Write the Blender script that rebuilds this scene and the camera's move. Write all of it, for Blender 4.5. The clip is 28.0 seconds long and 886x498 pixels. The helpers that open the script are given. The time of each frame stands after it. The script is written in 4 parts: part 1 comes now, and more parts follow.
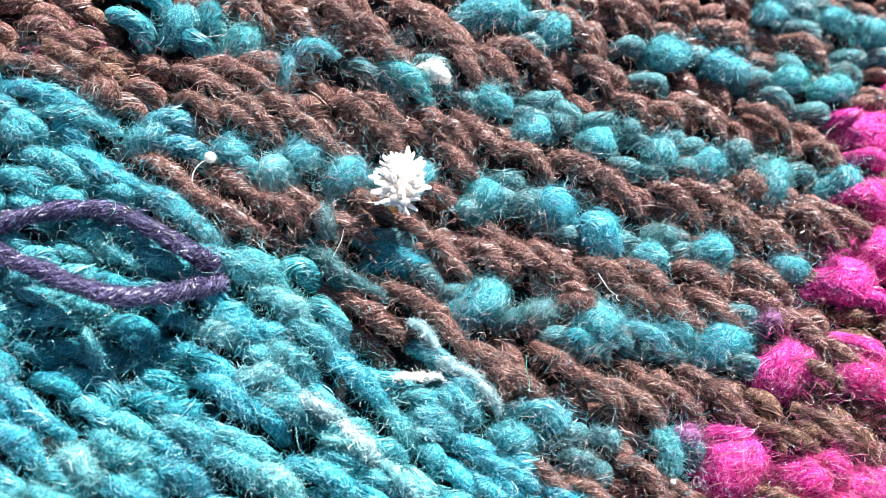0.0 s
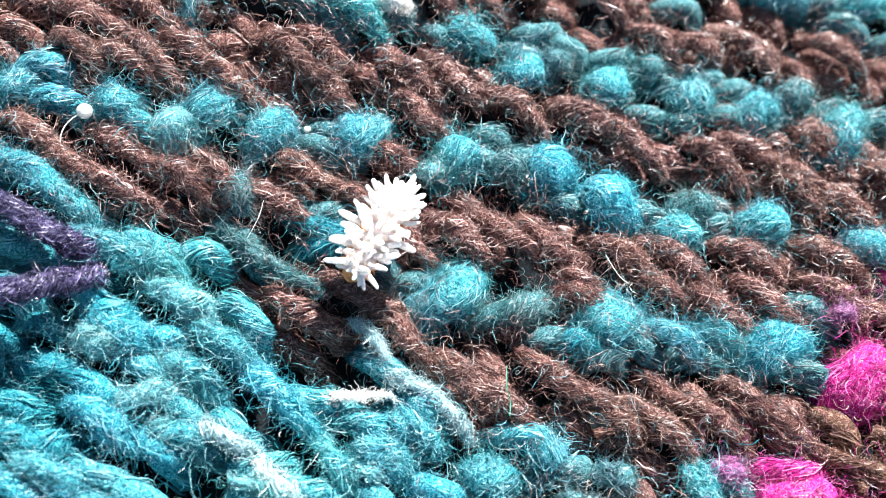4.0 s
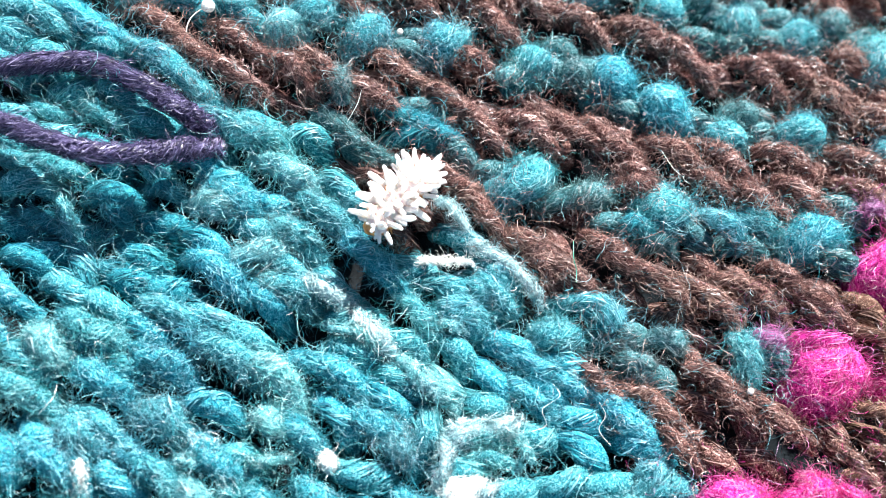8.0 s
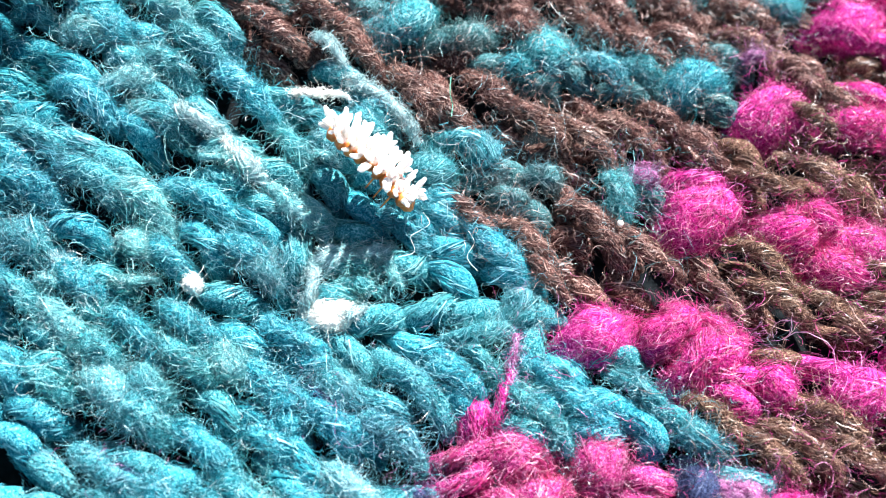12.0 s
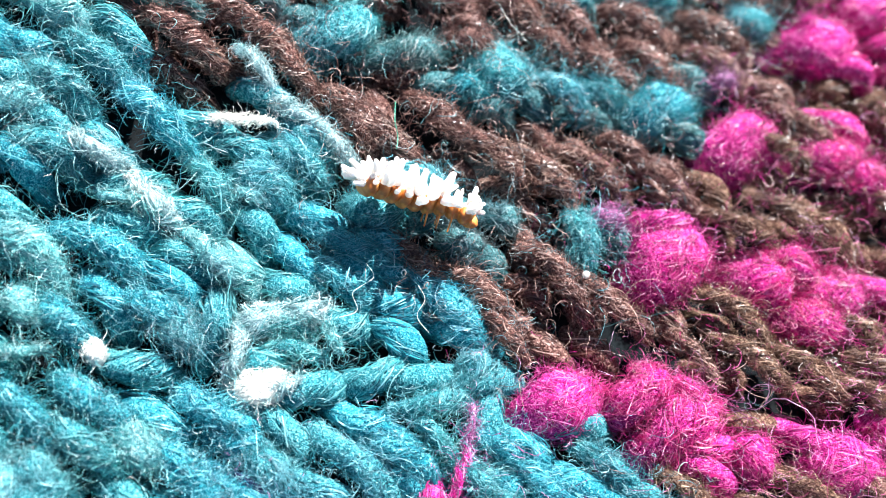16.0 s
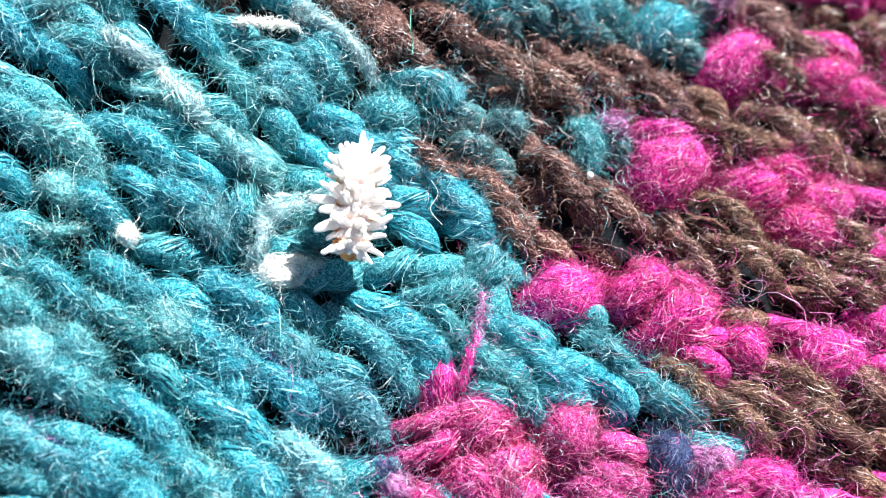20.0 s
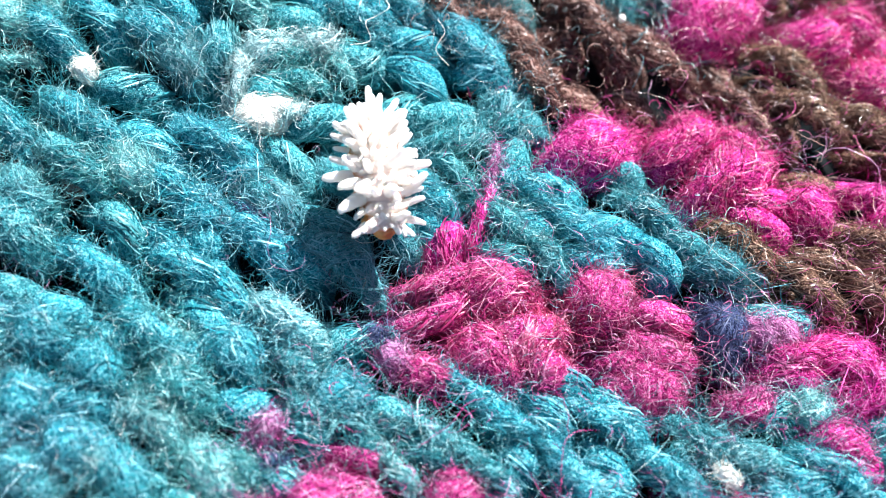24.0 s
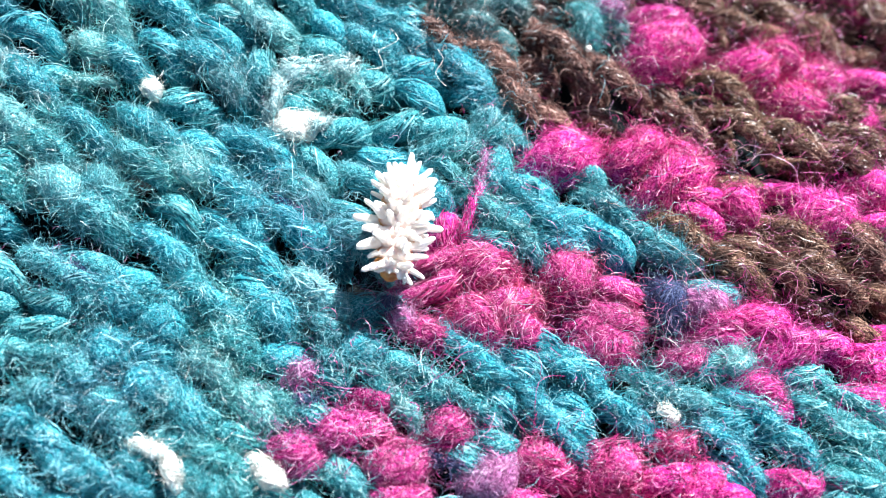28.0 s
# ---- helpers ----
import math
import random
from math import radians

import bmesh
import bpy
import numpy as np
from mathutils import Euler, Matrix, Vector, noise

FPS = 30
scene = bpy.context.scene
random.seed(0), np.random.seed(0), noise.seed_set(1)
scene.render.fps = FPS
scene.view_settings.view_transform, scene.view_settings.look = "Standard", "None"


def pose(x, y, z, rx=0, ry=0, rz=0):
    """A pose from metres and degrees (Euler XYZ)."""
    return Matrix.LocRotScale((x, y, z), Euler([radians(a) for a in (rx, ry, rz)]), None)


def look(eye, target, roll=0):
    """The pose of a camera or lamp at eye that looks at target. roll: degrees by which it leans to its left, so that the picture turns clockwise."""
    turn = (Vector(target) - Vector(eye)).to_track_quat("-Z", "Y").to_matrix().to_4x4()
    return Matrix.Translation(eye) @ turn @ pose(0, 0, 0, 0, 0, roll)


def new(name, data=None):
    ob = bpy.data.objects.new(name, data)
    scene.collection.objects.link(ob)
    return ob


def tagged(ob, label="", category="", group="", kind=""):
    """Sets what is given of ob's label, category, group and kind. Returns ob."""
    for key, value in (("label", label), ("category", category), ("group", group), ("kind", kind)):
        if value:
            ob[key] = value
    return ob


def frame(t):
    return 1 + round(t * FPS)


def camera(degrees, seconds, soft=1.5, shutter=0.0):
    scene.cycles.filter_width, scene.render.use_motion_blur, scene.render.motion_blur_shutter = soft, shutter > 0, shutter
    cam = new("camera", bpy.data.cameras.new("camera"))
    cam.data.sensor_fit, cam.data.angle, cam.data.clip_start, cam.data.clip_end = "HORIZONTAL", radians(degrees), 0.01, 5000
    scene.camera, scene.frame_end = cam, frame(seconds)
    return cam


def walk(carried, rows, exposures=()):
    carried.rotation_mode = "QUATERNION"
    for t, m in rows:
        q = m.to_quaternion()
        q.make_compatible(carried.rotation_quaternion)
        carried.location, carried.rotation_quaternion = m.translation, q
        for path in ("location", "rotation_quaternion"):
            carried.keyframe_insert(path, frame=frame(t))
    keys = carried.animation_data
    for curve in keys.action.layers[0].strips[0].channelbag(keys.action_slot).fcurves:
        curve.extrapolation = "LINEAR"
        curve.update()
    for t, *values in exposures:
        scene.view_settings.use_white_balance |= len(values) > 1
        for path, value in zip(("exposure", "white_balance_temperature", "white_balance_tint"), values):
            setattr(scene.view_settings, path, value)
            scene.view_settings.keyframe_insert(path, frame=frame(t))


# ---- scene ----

cam = camera(47.35, 28.0, soft=0.62)
# eye, target in mm and roll in degrees
PATH = [
    (0, (-7.314, -24.267, 67.264), (-4.694, -9.761, 30.079), 34.75),
    (0.5, (-6.745, -21.585, 61.503), (-4.444, -7.645, 24.081), 33.81),
    (1, (-4.723, -17.714, 51.328), (-3.505, -3.604, 13.919), 29.42),
    (1.5, (-5.649, -13.449, 47.622), (-4.685, 0.042, 9.978), 28.92),
    (2, (-2.957, -11.031, 47.923), (-2.026, 2.493, 10.290), 28.72),
    (2.5, (-1.394, -13.464, 47.015), (-0.105, -0.301, 9.264), 30.17),
    (4.5, (0.311, -17.174, 52.937), (0.088, -3.521, 15.339), 23.22),
    (5, (0.037, -18.618, 53.266), (0.010, -5.417, 15.507), 24.41),
    (5.5, (0.098, -22.442, 53.224), (-0.185, -9.479, 15.384), 24.00),
    (6, (1.299, -26.086, 53.316), (1.173, -12.519, 15.688), 25.48),
    (6.5, (0.981, -25.725, 53.464), (0.690, -11.497, 16.081), 24.75),
    (7, (0.990, -25.976, 53.953), (0.622, -12.026, 16.467), 24.37),
    (7.5, (-0.256, -26.499, 54.792), (-0.921, -12.557, 17.306), 23.06),
    (8, (-0.011, -27.228, 55.026), (-0.645, -13.228, 17.562), 23.39),
    (8.5, (-0.030, -26.996, 55.827), (-0.729, -13.149, 18.307), 23.12),
    (9, (0.322, -28.233, 55.873), (-0.390, -14.236, 18.409), 23.41),
    (9.5, (-0.510, -28.372, 56.432), (-1.282, -14.489, 18.926), 23.14),
    (10, (-0.101, -28.604, 56.847), (-0.701, -14.745, 19.329), 23.83),
    (10.5, (2.124, -26.721, 57.222), (1.449, -12.524, 19.833), 23.09),
    (11, (0.052, -32.560, 57.002), (-0.532, -19.073, 19.349), 24.01),
    (11.5, (2.336, -32.957, 55.128), (3.599, -21.292, 16.888), 32.22),
    (12, (8.326, -31.445, 53.343), (9.368, -18.042, 15.669), 30.64),
    (12.5, (9.133, -29.933, 50.182), (10.598, -15.759, 12.807), 32.13),
    (14.5, (2.071, -27.364, 45.928), (8.514, -14.695, 8.538), 52.25),
    (15, (2.638, -26.533, 46.867), (9.005, -13.489, 9.594), 51.36),
    (15.5, (3.289, -25.847, 47.246), (9.753, -12.886, 9.960), 51.81),
    (16, (2.951, -25.392, 47.456), (9.402, -12.219, 10.242), 51.44),
    (16.5, (5.375, -25.387, 48.396), (11.892, -11.921, 11.298), 51.05),
    (17, (4.862, -25.070, 49.584), (11.779, -11.479, 12.605), 52.10),
    (17.5, (4.067, -24.860, 49.123), (10.593, -11.399, 12.026), 51.08),
    (18, (1.823, -26.014, 48.571), (7.738, -12.526, 11.381), 49.07),
    (18.5, (1.713, -26.712, 48.447), (7.755, -13.480, 11.186), 50.06),
    (19, (2.884, -28.313, 48.427), (9.151, -15.326, 11.117), 51.31),
    (19.5, (3.873, -29.791, 48.654), (10.415, -17.018, 11.317), 52.81),
    (20, (4.157, -30.610, 48.972), (10.731, -17.857, 11.634), 53.03),
    (20.5, (5.288, -32.378, 48.578), (11.965, -19.927, 11.156), 54.01),
    (22.5, (8.180, -35.133, 48.606), (11.483, -20.593, 11.489), 38.84),
    (23, (7.772, -34.359, 45.819), (11.700, -20.448, 8.522), 41.66),
    (23.5, (10.256, -35.057, 39.197), (14.956, -21.968, 1.692), 45.86),
    (24, (10.607, -35.236, 40.450), (14.959, -21.580, 3.105), 43.86),
    (24.5, (10.698, -35.654, 41.224), (14.822, -22.060, 3.832), 42.96),
    (25, (9.832, -35.782, 41.993), (14.067, -22.357, 4.553), 43.52),
    (25.5, (10.936, -35.951, 43.402), (15.329, -22.409, 6.022), 44.06),
    (26, (11.332, -36.603, 44.385), (15.492, -22.279, 7.270), 42.36),
    (26.5, (11.492, -36.942, 44.134), (15.714, -22.825, 6.947), 42.84),
    (27, (11.742, -36.850, 44.060), (15.823, -22.676, 6.879), 42.33),
    (27.5, (10.222, -38.512, 47.324), (14.206, -24.011, 10.259), 41.71),
    (28, (10.333, -40.268, 49.218), (14.388, -25.824, 12.138), 42.11),
]

MM = 0.001


def mm_look(eye, target, roll):
    return look([v * MM for v in eye], [v * MM for v in target], roll)


# the picture darkens slightly as the bright wax and the pink come in
walk(cam, [(t, mm_look(eye, target, roll)) for t, eye, target, roll in PATH],
     [(0.0, 2.12), (7.0, 2.10), (13.0, 1.98), (20.0, 1.89), (24.5, 1.79), (28.0, 1.86)])

# ---- light ----
SUN_AZIMUTH, SUN_ELEVATION = 96.0, 41.0  # degrees, from +x towards +y
world = bpy.data.worlds.new("sky")
scene.world = world
world.use_nodes = True
sky = world.node_tree.nodes.new("ShaderNodeTexSky")
sky.sky_type, sky.sun_disc = "NISHITA", False
sky.sun_elevation, sky.sun_rotation = radians(SUN_ELEVATION), radians(90 - SUN_AZIMUTH)
back = world.node_tree.nodes["Background"]
back.inputs["Strength"].default_value = 0.045
world.node_tree.links.new(sky.outputs["Color"], back.inputs["Color"])
sun = new("sun", bpy.data.lights.new("sun", "SUN"))
sun.data.energy, sun.data.angle, sun.data.color = 5.0, radians(0.53), (0.99, 0.98, 0.995)
sun.matrix_world = look(
    (math.cos(radians(SUN_AZIMUTH)), math.sin(radians(SUN_AZIMUTH)), math.tan(radians(SUN_ELEVATION))), (0, 0, 0))


# ---- materials ----
def nodes_of(name):
    m = bpy.data.materials.new(name)
    m.use_nodes = True
    nt = m.node_tree
    return m, nt, nt.nodes["Principled BSDF"]


def ramp(nt, stops):
    r = nt.nodes.new("ShaderNodeValToRGB")
    while len(r.color_ramp.elements) < len(stops):
        r.color_ramp.elements.new(0.5)
    for e, (at, colour) in zip(r.color_ramp.elements, stops):
        e.position, e.color = at, (*colour, 1)
    return r


def mixed(nt, kind, factor, a, b):
    n = nt.nodes.new("ShaderNodeMix")
    n.data_type, n.blend_type = "RGBA", kind
    for socket, value in ((0, factor), (6, a), (7, b)):
        if isinstance(value, bpy.types.NodeSocket):
            nt.links.new(value, n.inputs[socket])
        else:
            n.inputs[socket].default_value = value if socket == 0 else (*value, 1)
    return n.outputs[2]


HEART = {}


def let_through(nt, p, colour, share):
    """Thin fibres pass part of the light on."""
    glow, both = nt.nodes.new("ShaderNodeBsdfTranslucent"), nt.nodes.new("ShaderNodeMixShader")
    nt.links.new(colour, glow.inputs["Color"])
    both.inputs[0].default_value = share
    nt.links.new(p.outputs[0], both.inputs[1])
    nt.links.new(glow.outputs[0], both.inputs[2])
    nt.links.new(both.outputs[0], nt.nodes["Material Output"].inputs["Surface"])


def wool(name, dark, body, light, stray, patch=0.4, gloss=0.36, shine=0.55, drift=0.0):
    """Dyed wool: each fibre takes its own shade, patches along the yarn drift towards a second dye."""
    m, nt, p = nodes_of(name)
    geo, info, tex = (nt.nodes.new("ShaderNode" + k) for k in ("NewGeometry", "ObjectInfo", "TexCoord"))
    fibre = ramp(nt, [(0.0, dark), (0.38, body), (0.66, body), (1.0, light)])
    nt.links.new(geo.outputs["Random Per Island"], fibre.inputs[0])
    cloud = nt.nodes.new("ShaderNodeTexNoise")
    cloud.inputs["Scale"].default_value, cloud.inputs["Detail"].default_value = 260, 3
    nt.links.new(tex.outputs["Object"], cloud.inputs["Vector"])
    where = nt.nodes.new("ShaderNodeMapRange")
    where.inputs["From Min"].default_value, where.inputs["From Max"].default_value = 0.52, 0.72
    where.inputs["To Max"].default_value = patch
    nt.links.new(cloud.outputs["Fac"], where.inputs["Value"])
    colour = mixed(nt, "MIX", where.outputs[0], fibre.outputs[0], stray)
    shade = nt.nodes.new("ShaderNodeMapRange")
    shade.inputs["To Min"].default_value, shade.inputs["To Max"].default_value = 0.82, 1.16
    nt.links.new(info.outputs["Random"], shade.inputs["Value"])
    hsv = nt.nodes.new("ShaderNodeHueSaturation")
    hue = nt.nodes.new("ShaderNodeMapRange")
    hue.inputs["To Min"].default_value, hue.inputs["To Max"].default_value = 0.5 - drift, 0.5 + drift
    broad = nt.nodes.new("ShaderNodeTexNoise")
    broad.inputs["Scale"].default_value, broad.inputs["Detail"].default_value = 110, 2
    nt.links.new(tex.outputs["Object"], broad.inputs["Vector"])
    nt.links.new(broad.outputs["Fac"], hue.inputs["Value"])
    hue.inputs["From Min"].default_value, hue.inputs["From Max"].default_value = 0.3, 0.7
    nt.links.new(hue.outputs[0], hsv.inputs["Hue"])
    tuft = nt.nodes.new("ShaderNodeTexNoise")
    tuft.inputs["Scale"].default_value, tuft.inputs["Detail"].default_value = 1500, 2
    nt.links.new(tex.outputs["Object"], tuft.inputs["Vector"])
    lock = nt.nodes.new("ShaderNodeMapRange")
    lock.inputs["From Min"].default_value, lock.inputs["From Max"].default_value = 0.32, 0.68
    lock.inputs["To Min"].default_value, lock.inputs["To Max"].default_value = 0.70, 1.30
    nt.links.new(tuft.outputs["Fac"], lock.inputs["Value"])
    both = nt.nodes.new("ShaderNodeMath")
    both.operation = "MULTIPLY"
    nt.links.new(shade.outputs[0], both.inputs[0])
    nt.links.new(lock.outputs[0], both.inputs[1])
    nt.links.new(both.outputs[0], hsv.inputs["Value"])
    nt.links.new(colour, hsv.inputs["Color"])
    nt.links.new(hsv.outputs[0], p.inputs["Base Color"])
    grain = nt.nodes.new("ShaderNodeTexNoise")
    grain.inputs["Scale"].default_value = 9000
    nt.links.new(tex.outputs["Object"], grain.inputs["Vector"])
    bump = nt.nodes.new("ShaderNodeBump")
    bump.inputs["Strength"].default_value, bump.inputs["Distance"].default_value = 0.5, 0.00005
    nt.links.new(grain.outputs["Fac"], bump.inputs["Height"])
    nt.links.new(bump.outputs[0], p.inputs["Normal"])
    p.inputs["Roughness"].default_value = gloss
    p.inputs["Specular IOR Level"].default_value = shine
    let_through(nt, p, hsv.outputs[0], 0.34)
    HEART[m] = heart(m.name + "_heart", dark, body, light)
    return m


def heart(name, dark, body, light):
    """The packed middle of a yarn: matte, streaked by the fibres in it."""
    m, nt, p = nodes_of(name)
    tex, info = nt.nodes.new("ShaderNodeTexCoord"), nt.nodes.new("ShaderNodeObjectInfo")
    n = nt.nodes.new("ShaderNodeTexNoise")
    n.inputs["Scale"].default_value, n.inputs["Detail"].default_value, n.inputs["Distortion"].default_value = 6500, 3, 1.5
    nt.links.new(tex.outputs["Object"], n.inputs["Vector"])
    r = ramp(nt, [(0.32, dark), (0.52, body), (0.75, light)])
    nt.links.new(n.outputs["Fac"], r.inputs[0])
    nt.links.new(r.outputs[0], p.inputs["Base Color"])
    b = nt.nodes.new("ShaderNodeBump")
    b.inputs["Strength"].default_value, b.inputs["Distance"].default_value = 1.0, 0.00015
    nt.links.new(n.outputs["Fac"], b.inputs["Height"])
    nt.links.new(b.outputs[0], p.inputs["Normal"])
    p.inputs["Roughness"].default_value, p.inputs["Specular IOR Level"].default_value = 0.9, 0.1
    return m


# palest brown fibres: random dye tone, raised to stand in for sun glints
BROWN = wool("brown_wool", (0.026, 0.011, 0.009), (0.125, 0.055, 0.046), (0.68, 0.45, 0.38), (0.12, 0.072, 0.072), drift=0.012, gloss=0.3, shine=0.7)
OLIVE = wool("olive_brown_wool", (0.027, 0.013, 0.009), (0.120, 0.060, 0.042), (0.56, 0.38, 0.28), (0.20, 0.055, 0.085), patch=0.42, drift=0.02, gloss=0.3, shine=0.7)
TEAL = wool("teal_wool", (0.004, 0.066, 0.092), (0.034, 0.25, 0.28), (0.34, 0.70, 0.74), (0.17, 0.43, 0.45), patch=0.7, drift=0.025)
BRIGHT = wool("turquoise_wool", (0.003, 0.08, 0.13), (0.024, 0.28, 0.335), (0.33, 0.72, 0.79), (0.035, 0.30, 0.36), drift=0.01)
PALE = wool("pale_grey_teal_wool", (0.035, 0.19, 0.21), (0.12, 0.38, 0.40), (0.58, 0.76, 0.77), (0.26, 0.44, 0.47), drift=0.02)
# a deeper teal yarn, used too where the hollow's shade is put into colour
DEEP_SHADED = wool("deep_and_shaded_teal_wool", (0.002, 0.06, 0.09), (0.014, 0.19, 0.23), (0.14, 0.50, 0.54), (0.02, 0.24, 0.30), drift=0.02)
MAGENTA = wool("magenta_wool", (0.10, 0.004, 0.04), (0.55, 0.019, 0.23), (0.86, 0.30, 0.57), (0.22, 0.04, 0.12), patch=0.75, drift=0.022)
PLUM = wool("plum_wool", (0.16, 0.03, 0.12), (0.36, 0.12, 0.28), (0.66, 0.42, 0.60), (0.22, 0.22, 0.34))
NAVY = wool("navy_wool", (0.012, 0.015, 0.05), (0.04, 0.06, 0.14), (0.16, 0.20, 0.34), (0.08, 0.03, 0.10))
WHITE = wool("white_wool", (0.60, 0.62, 0.58), (0.80, 0.79, 0.73), (0.88, 0.87, 0.82), (0.60, 0.72, 0.72))
PURPLE = wool("purple_wool", (0.012, 0.010, 0.030), (0.055, 0.045, 0.10), (0.26, 0.23, 0.38), (0.05, 0.05, 0.09), gloss=0.26)
GREY = wool("dusky_teal_brown_wool", (0.012, 0.045, 0.05), (0.045, 0.165, 0.175), (0.36, 0.52, 0.53), (0.13, 0.07, 0.06), patch=0.85, drift=0.02)
ROSE = wool("dusky_rose_wool", (0.12, 0.008, 0.055), (0.43, 0.027, 0.18), (0.82, 0.38, 0.58), (0.17, 0.07, 0.15), patch=0.85, drift=0.025)
MIST = wool("misty_white_wool", (0.12, 0.28, 0.29), (0.32, 0.48, 0.49), (0.76, 0.83, 0.82), (0.10, 0.36, 0.39), patch=0.7)
# near-black for the gaps between stitches: their shade, put into the colour
GAP_SHADE = wool("gap_shade", (0.008, 0.010, 0.012), (0.014, 0.018, 0.02), (0.03, 0.035, 0.04), (0.02, 0.015, 0.012), gloss=1.0, shine=0.0)

LOOK = {BROWN: "brown", OLIVE: "olive brown", TEAL: "teal", BRIGHT: "turquoise", PALE: "pale grey-teal", DEEP_SHADED: "deep and shaded teal",
        MAGENTA: "magenta", PLUM: "plum and pink", NAVY: "navy blue", GREY: "dusky teal-brown", ROSE: "dusky rose", MIST: "misty pale grey", WHITE: "undyed white", PURPLE: "dark purple"}


# ---- yarn ----
rng = np.random.default_rng(7)
HOLLOW = (19.2, 14.9)


def hollow(x, y):
    """Where the knit caves in beside the purple loop: 1 at its deepest."""
    a, b = (x + HOLLOW[0]) * 0.86 + (y + HOLLOW[1]) * 0.5, (y + HOLLOW[1]) * 0.86 - (x + HOLLOW[0]) * 0.5
    return np.exp(-((a / 5.0) ** 2) - (b / 2.4) ** 2)


def sag(x, y):
    """Height of the draped fabric, in mm."""
    edge = np.clip((-19 - x) / 8, 0, 1)
    u, v = np.clip(x / 30, -0.75, 1.25), np.clip(y / 30, -1.3, 1.2)
    return 1.5 * (2.077 * u * u - 2.038 * u * v - 0.151 * v * v) - 1.7 * hollow(x, y) - 1.6 * edge * edge * (3 - 2 * edge)


def tube(centres, sides_a, sides_b, radius, ring):
    """Vertices and quads of a bundle of tubes: centres (n, k, 3), two cross axes, radius (n, k) or (n, k, ring)."""
    n, k, _ = centres.shape
    a = np.arange(ring) * 2 * np.pi / ring
    radius = radius[..., None] if radius.ndim == 2 else radius
    v = centres[:, :, None] + radius[..., None] * (np.cos(a)[:, None] * sides_a[:, :, None] + np.sin(a)[:, None] * sides_b[:, :, None])
    base = (np.arange(n) * k * ring)[:, None, None] + (np.arange(k - 1) * ring)[None, :, None]
    i = np.arange(ring)
    j = (i + 1) % ring
    quads = np.stack([base + i, base + j, base + ring + j, base + ring + i], -1)
    return v.reshape(-1, 3), quads.reshape(-1, 4)


def quad_mesh(name, verts, quads, material, hearts=None):
    me = bpy.data.meshes.new(name)
    me.vertices.add(len(verts))
    me.vertices.foreach_set("co", (verts * MM).astype(np.float32).ravel())
    me.loops.add(4 * len(quads))
    me.loops.foreach_set("vertex_index", quads.astype(np.int32).ravel())
    me.polygons.add(len(quads))
    me.polygons.foreach_set("loop_start", np.arange(0, 4 * len(quads), 4, dtype=np.int32))
    me.update(calc_edges=True)
    me.polygons.foreach_set("use_smooth", np.ones(len(quads), dtype=bool))
    me.materials.append(material)
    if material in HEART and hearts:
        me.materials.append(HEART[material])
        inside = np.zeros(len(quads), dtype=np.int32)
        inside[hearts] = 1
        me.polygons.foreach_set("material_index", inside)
    return me


def frames_along(path):
    """Tangent, side and up along a smooth path (k, 3)."""
    t = np.gradient(path, axis=0)
    t /= np.linalg.norm(t, axis=1, keepdims=True)
    side = np.cross(t, (0, 0, 1.0))
    side /= np.linalg.norm(side, axis=1, keepdims=True)
    return t, side, np.cross(side, t)


def at(table, s):
    """Values of a table along a path at fractions s."""
    f = np.clip(s, 0, 1) * (len(table) - 1)
    i = np.minimum(f.astype(int), len(table) - 2)
    w = (f - i)[..., None]
    return table[i] * (1 - w) + table[i + 1] * w


def strips(c, across, half):
    """Flat fibres that lie on the yarn: centre lines (n, m, 3), the way across each, half widths (n,)."""
    n, m, _ = c.shape
    taper = np.ones(m)
    taper[0], taper[-1] = 0.6, 0.35
    w = (half[:, None] * taper[None])[..., None] * across
    v = np.stack([c - w, c + w], 2)
    base = (np.arange(n) * 2 * m)[:, None] + 2 * np.arange(m - 1)[None]
    return v.reshape(-1, 3), np.stack([base, base + 1, base + 3, base + 2], -1).reshape(-1, 4)


RING = 14
CORE = 11 * RING  # faces of the core of a stitch, which come first


def lobes(angle, deep):
    """Outline of a two-ply yarn: a sharp groove between the plies."""
    return 1 - deep + deep * np.abs(np.cos(angle)) ** 0.8


